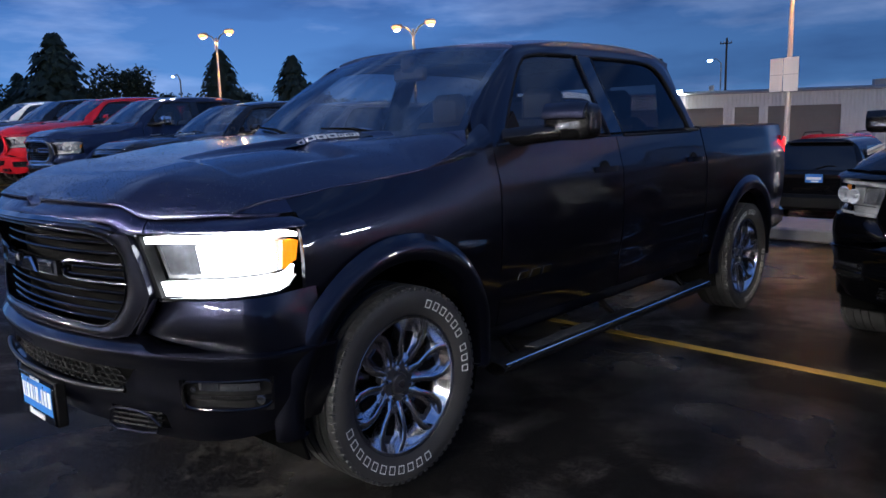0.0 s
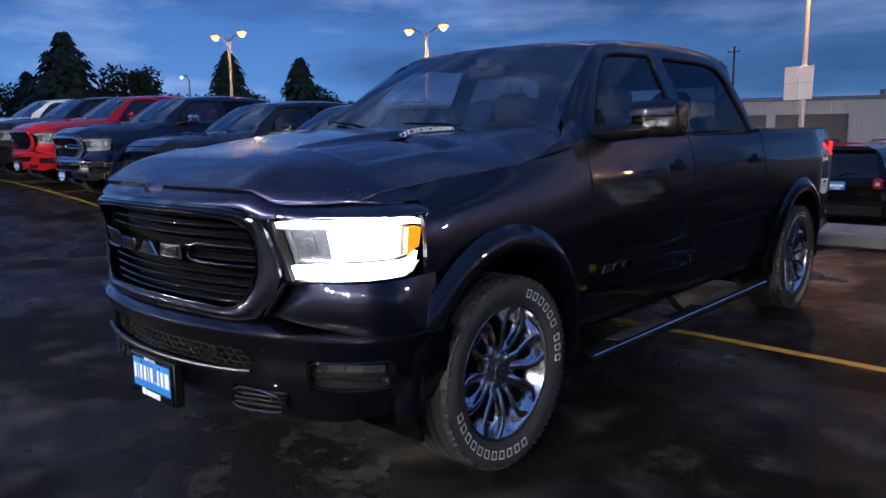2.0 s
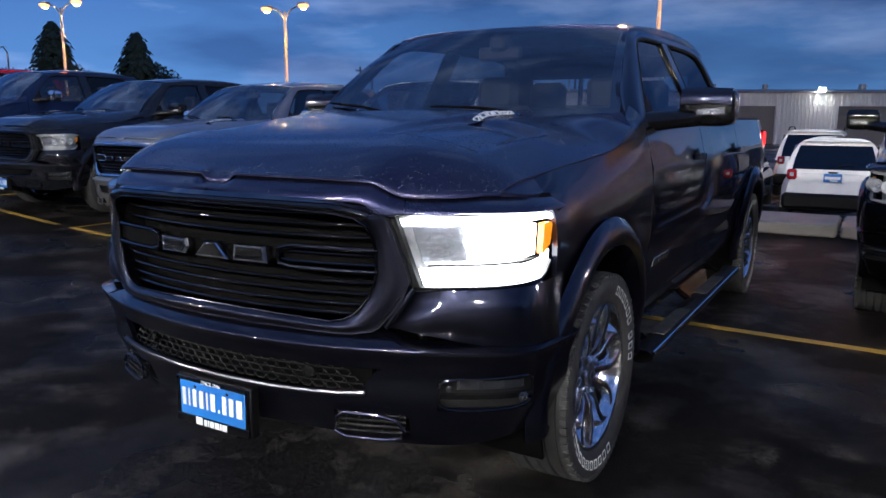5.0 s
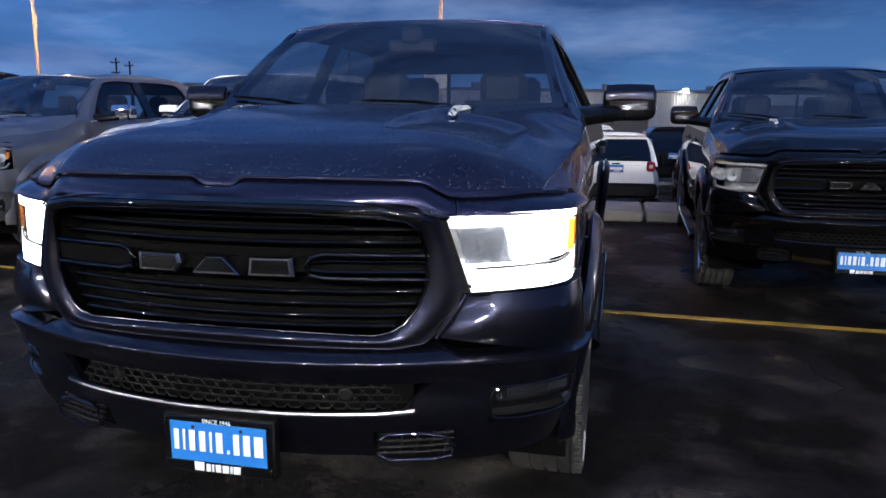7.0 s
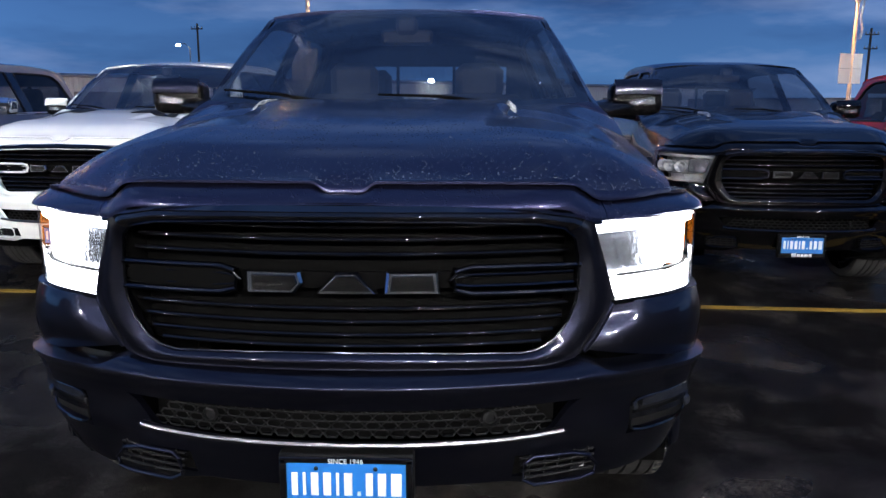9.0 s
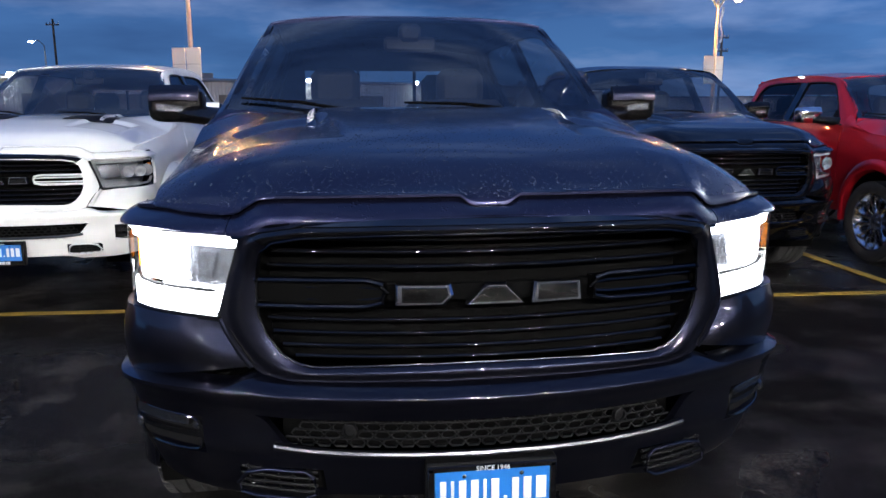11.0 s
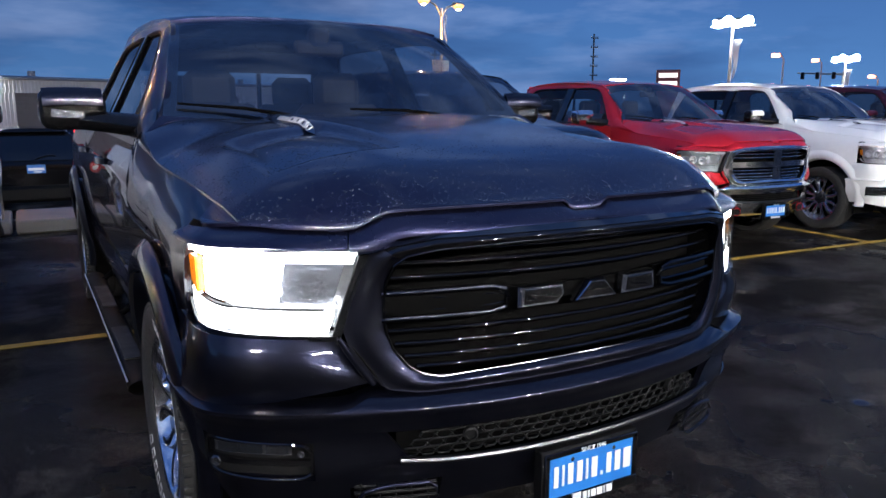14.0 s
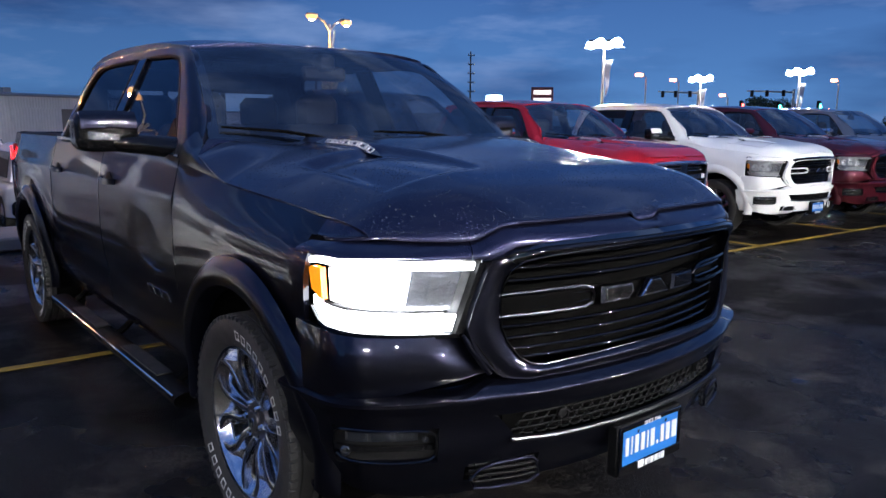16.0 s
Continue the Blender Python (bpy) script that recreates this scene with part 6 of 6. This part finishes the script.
def build_flood_pole(x, y, z, turn, glow=None, heads=4):
    p = thing("floodlight_pole", None, None, "white floodlight cluster on a pole with a flag", "floodlight", "floodlight poles", place=pose(x, y, 0, 0, 0, turn))
    part("pole", Geo().tube([(0, 0, ground_z(x, y)), (0, 0, z)], [0.10, 0.07], 10), POLE, p)
    wide, tall, n, gap = (0.47, 0.50, 4, 0.48) if glow is None else (0.30, 0.20, heads, 0.90)
    for k in range(n):
        sx = (k - (n - 1) / 2) * gap
        h = part("flood_head", Geo().box((sx, 0, z), (wide * (0.8 if glow is None else 1), 0.26, tall * (0.8 if glow is None else 1) + 0.02), 0.05), PLASTIC, p)
        if glow is None:
            lens = bowl_of(wide * 0.56, 0.12).moved(pose(sx, -0.15, z - 0.05 + 0.10 * (k % 2), 70, 0, 0))
        else:
            lens = Geo().box((sx, -0.16, z), (wide - 0.02, 0.04, tall), 0.015)
        part("flood_glass", lens, glow or LED_GLOW, h, "white lit lens")
    part("cross_bar", Geo().tube([(-1.1, 0.1, z - 0.2), (1.1, 0.1, z - 0.2)], 0.04, 8), POLE, p)
    part("pole_flag", Geo().grid(lambda u, v: (0.12 + 0.34 * u * (0.2 + v) + 0.05 * math.sin(6 * v), -0.12 - 0.05 * math.sin(9 * v), mix(z - 2.9, z - 0.9, v)), 5, 12, 0.006), FLAG, p, "pale hanging flag")


for x, y, z in FLOOD_POLES:
    build_flood_pole(x, y, z, math.degrees(math.atan2(y + 2, x + 2)) - 90)
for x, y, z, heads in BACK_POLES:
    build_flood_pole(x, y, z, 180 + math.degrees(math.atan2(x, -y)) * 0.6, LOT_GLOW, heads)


def build_utility_pole(x, y, z, arms=3):
    p = thing("utility_pole", None, None, "dark wooden utility pole with cross arms", "utility pole", "utility poles", place=pose(x, y, 0))
    part("pole", Geo().tube([(0, 0, -0.62), (0, 0, z)], [0.13, 0.09], 8), WOOD_POLE, p)
    for k in range(arms):
        a = part("cross_arm", Geo().box((0, -0.15, z - 0.5 - 1.1 * k), (1.1, 0.10, 0.10), 0.02), WOOD_POLE, p)
        for sx in (-0.48, -0.18, 0.18, 0.48):
            part("insulator", Geo().lathe([(0.05, 0.0), (0.06, 0.06), (0.02, 0.16), (0.0, 0.18)], 8).moved(Matrix.Translation((sx, -0.15, z - 0.43 - 1.1 * k)) @ Matrix.Rotation(radians(-90), 4, "Y")), POLE, a)


def polar(az, dist, eye=(0.0, -2.5)):
    return eye[0] + dist * math.sin(radians(az)), eye[1] + dist * math.cos(radians(az))


for az, dist, el, eye, arms in ((-21.35, 75, 5.8, (2.88, -2.28), 1), (40.8, 95, 5.3, (-2.0, -2.4), 5), (27.7, 70, 5.2, (-0.07, -2.81), 2), (-36.5, 90, 3.8, (1.7, -2.7), 2), (-35.3, 92, 3.6, (1.1, -2.8), 1)):
    x, y = polar(az, dist, eye)
    build_utility_pole(x, y, 1.4 + dist * math.tan(radians(el)), arms)


def build_street_lamp(x, y, z, glow=LED_SMALL, size=0.35, arm=1.2):
    p = thing("street_lamp", None, None, "distant lit street lamp on a thin pole", "street lamp", "street lamps", place=pose(x, y, 0))
    part("pole", Geo().tube([(arm, 0, -0.62), (arm, 0, z - 0.4), (arm * 0.6, 0, z + 0.1), (0, 0, z)], [0.09, 0.07, 0.05, 0.05], 8), POLE, p)
    part("lamp_head", Geo().box((0, 0, z - 0.06), (size * 1.4, size, size * 0.6), 0.05), glow, p, "glowing head")


for az, dist, el, eye, glow, size in ((-22.45, 85, 4.35, (2.88, -2.28), LED_SMALL, 0.30), (53.2, 80, 3.6, (-2.0, -2.4), SODIUM_SMALL, 0.5), (55.6, 95, 3.2, (-2.0, -2.4), SODIUM_SMALL, 0.5), (66.0, 95, 3.0, (-2.0, -2.4), SODIUM_SMALL, 0.5), (42.6, 100, 1.9, (-2.0, -2.4), LED_SMALL, 1.2), (59.0, 90, 2.1, (-2.0, -2.4), SODIUM_SMALL, 0.45), (-61.5, 70, 4.3, (3.0, -2.0), LED_SMALL, 0.14)):
    x, y = polar(az, dist, eye)
    build_street_lamp(x, y, 1.4 + dist * math.tan(radians(el)), glow, size)

# road signals over the far junction
for az0, az1, dist, el in ((54.6, 57.4, 88, 2.2), (60.6, 63.6, 92, 2.2)):
    (xa, ya), (xb, yb) = polar(az0, dist, (-2.0, -2.4)), polar(az1, dist, (-2.0, -2.4))
    z = 1.45 + dist * math.tan(radians(el))
    s = thing("traffic_signal", None, None, "road signal mast with a long arm", "traffic signal", "traffic signals", place=pose(xb, yb, 0))
    part("mast", Geo().tube([(0, 0, -0.62), (0, 0, z + 0.3)], 0.14, 8), POLE, s)
    part("arm", Geo().tube([(0, 0, z), (xa - xb, ya - yb, z + 0.2)], [0.12, 0.07], 8), POLE, s)
    for k in (0.25, 0.6, 0.92):
        h = part("signal_head", Geo().box(((xa - xb) * k, (ya - yb) * k - 0.2, z - 0.1), (0.32, 0.30, 0.70), 0.05), PLASTIC, s)
for az, el, glow in ((57.1, 1.0, RED_GLOW), (60.3, 1.3, RED_GLOW), (65.2, 1.25, GREEN_GLOW), (62.7, 1.2, GREEN_GLOW)):
    x, y = polar(az, 86, (-2.0, -2.4))
    z = 1.45 + 86 * math.tan(radians(el))
    s = thing("signal_light", None, None, "small lit road signal on a post", "traffic signal", "traffic signals", place=pose(x, y, 0))
    part("post", Geo().tube([(0, 0, -0.62), (0, 0, z)], 0.08, 8), POLE, s)
    part("housing", Geo().box((0, 0, z), (0.42, 0.3, 1.1), 0.05), PLASTIC, s)
    part("signal_lens", Geo().box((0, -0.19, z), (0.36, 0.06, 0.36), 0.02), glow, s)

x, y = polar(46.2, 80, (-2.0, -2.4))
s = thing("road_sign", None, None, "dark red pylon sign with two pale panels", "sign", place=pose(x, y, 0, 0, 0, -42))
part("panel", Geo().box((0, 0, 3.0), (2.3, 0.4, 4.4), 0.05), BRICK_SIGN, s)
for z in (4.65, 3.85):
    part("panel_bar", Geo().box((0, -0.23, z), (1.8, 0.06, 0.42), 0.03), SIGN_FACE, s, "pale lit bar")
part("leg", Geo().box((0, 0, 0.1), (1.2, 0.3, 1.44), 0.05), BRICK_SIGN, s)

h = thing("far_house", None, None, "low tan house with a flat dark roof edge", "house", place=pose(-57, 20, -0.62, 0, 0, 20))
part("wall", Geo().box((0, 0, 1.6), (26, 10, 3.2), 0.03), TAN_WALL, h)
part("roof", Geo().box((0, 0, 3.35), (27.2, 11.2, 0.35), 0.05), TAN_ROOF, h)
for k in range(5):
    w = part("window", Geo().box((-10 + 5 * k, -5.03, 1.7), (1.5, 0.08, 1.2), 0.01), GLOSS_BLACK, h)
    part("window_frame", Geo().tube([(-10.8 + 5 * k, -5.08, 1.1), (-9.2 + 5 * k, -5.08, 1.1), (-9.2 + 5 * k, -5.08, 2.3), (-10.8 + 5 * k, -5.08, 2.3)], 0.05, 4, True), BOARD, w)


# unseen dark block behind the walk, added to darken the trucks' front reflections
sh = thing("unseen_rear_block", None, None, "unseen dark block added to darken reflections", "building", place=pose(0, -34, 0))
part("wall", Geo().box((0, 0, 4.5), (110, 8, 9.0), 0.05), DARK_BLOCK, sh)
part("parapet", Geo().box((0, 4.1, 9.1), (110.4, 0.4, 0.5), 0.04), ROOFING, sh)
# two more unseen dark blocks, added at the sides
for sx in (-1, 1):
    sd = thing("unseen_side_block", None, None, "unseen dark block added beside the lot", "building", place=pose(72 * sx, -22, 0))
    part("wall", Geo().box((0, 0, 3.5), (10, 34, 7.0), 0.05), DARK_BLOCK, sd)

# ---- trees ----
def conifer(seed, h, w):
    rng = random.Random(seed)
    g = Geo()
    n = 46
    for k in range(n):
        t = k / n
        z = h * (0.06 + 0.94 * t)
        r = w * (1 - t) ** 0.68 * rng.uniform(0.75, 1.15) + 0.12
        m = int(8 + 14 * (1 - t))
        for i in range(m):
            a = 2 * math.pi * (i + rng.random()) / m
            q = r * rng.uniform(0.6, 1.1)
            c, s = math.cos(a), math.sin(a)
            for f in (0.35, 0.6, 0.85, 1.0):
                px, py, pz = c * q * f, s * q * f, z - 0.22 * q * f + rng.uniform(-0.15, 0.15)
                e = (0.16 + 0.10 * (1 - t)) * w * rng.uniform(0.5, 1.0) * 0.55
                g.add([(px - s * e, py + c * e, pz), (px + s * e, py - c * e, pz + rng.uniform(-0.1, 0.1)), (px + c * e, py + s * e, pz - e * 0.7), (px, py, pz + e * 0.6)], [(0, 1, 2), (0, 2, 3), (1, 3, 2)])
    return g


def broadleaf(seed, h, w):
    rng = random.Random(seed)
    g = Geo()
    lobes = [(rng.uniform(-0.5, 0.5) * w, rng.uniform(-0.5, 0.5) * w, h * rng.uniform(0.32, 0.84), w * rng.uniform(0.26, 0.48)) for _ in range(12)] + [(0, 0, h * 0.72, w * 0.5)]
    for cx, cy, cz, r in lobes:
        for _ in range(330):
            d = Vector((rng.gauss(0, 1), rng.gauss(0, 1), rng.gauss(0, 1))).normalized() * r * rng.uniform(0.55, 1.05)
            p = Vector((cx, cy, cz)) + d
            p.z = min(h, max(0.8, p.z))
            e = rng.uniform(0.07, 0.19) * (w / 3.5)
            a, b = (Vector((rng.gauss(0, 1), rng.gauss(0, 1), rng.gauss(0, 1))).normalized() * e for _ in range(2))
            g.add([p + a, p + b, p - a, p - b], [(0, 1, 2, 3)])
    return g


def build_tree(x, y, crown, h, label, scale=1.0, turn=0.0, kind_name="conifer_tree"):
    t = thing(kind_name, None, None, label, "tree", "far trees", place=pose(x, y, -0.62, 0, 0, turn) @ Matrix.Scale(scale, 4))
    part("trunk", Geo().tube([(0, 0, 0), (0.05, 0, h * 0.5), (0, 0.03, h * 0.9)], [0.28, 0.16, 0.05], 8), BARK, t)
    for k in range(5):
        a = 1.3 * k + turn
        part("limb", Geo().tube([(0, 0, h * (0.25 + 0.1 * k)), (math.cos(a) * h * 0.10, math.sin(a) * h * 0.10, h * (0.32 + 0.1 * k))], [0.10, 0.04], 6), BARK, t)
    ob = new("crown", crown)
    ob.parent = t
    return t


CONIFERS = [mesh_of("crown", conifer(k, 10.0, 4.7 - 0.3 * k), NEEDLES) for k in range(3)]
LEAFY = [mesh_of("crown", broadleaf(k, 8.0, 3.6), NEEDLES) for k in range(3)]
# azimuth from the walk's start, distance, height, conifer or not
TREES = [(-68.9, 78, 11.7, 1), (-73, 85, 9.0, 0), (-76, 80, 10.0, 0), (-67.4, 86, 8.8, 0), (-65.2, 76, 10.4, 0), (-63.4, 84, 8.9, 0), (-62.0, 90, 8.4, 0), (-60.4, 90, 7.6, 0), (-58.2, 80, 10.6, 1), (-56.8, 86, 8.4, 0), (-53.1, 80, 10.0, 1), (-51.8, 82, 8.8, 0), (-49.4, 88, 7.2, 0), (-66.4, 92, 8.0, 0), (-71.2, 92, 9.2, 1)]
for k, (az, dist, h, con) in enumerate(TREES):
    x, y = polar(az, dist, (3.0, -2.0))
    if con:
        build_tree(x, y, CONIFERS[k % 3], 10.0, "dark conifer against the dusk sky", h / 10.0, 37 * k)
    else:
        build_tree(x, y, LEAFY[k % 3], 8.0, "dark leafy tree against the dusk sky", h / 9.2, 61 * k, "leafy_tree")
for k, (az, dist, h) in enumerate(((61.5, 100, 5.8), (62.8, 100, 5.4), (60.4, 104, 4.2), (36, 120, 3.6), (41, 118, 3.8), (70, 110, 4.5))):
    x, y = polar(az, dist, (-2.0, -2.4))
    build_tree(x, y, LEAFY[k % 3], 8.0, "dark leafy tree beyond the road", h / 8.0, 47 * k, "leafy_tree")
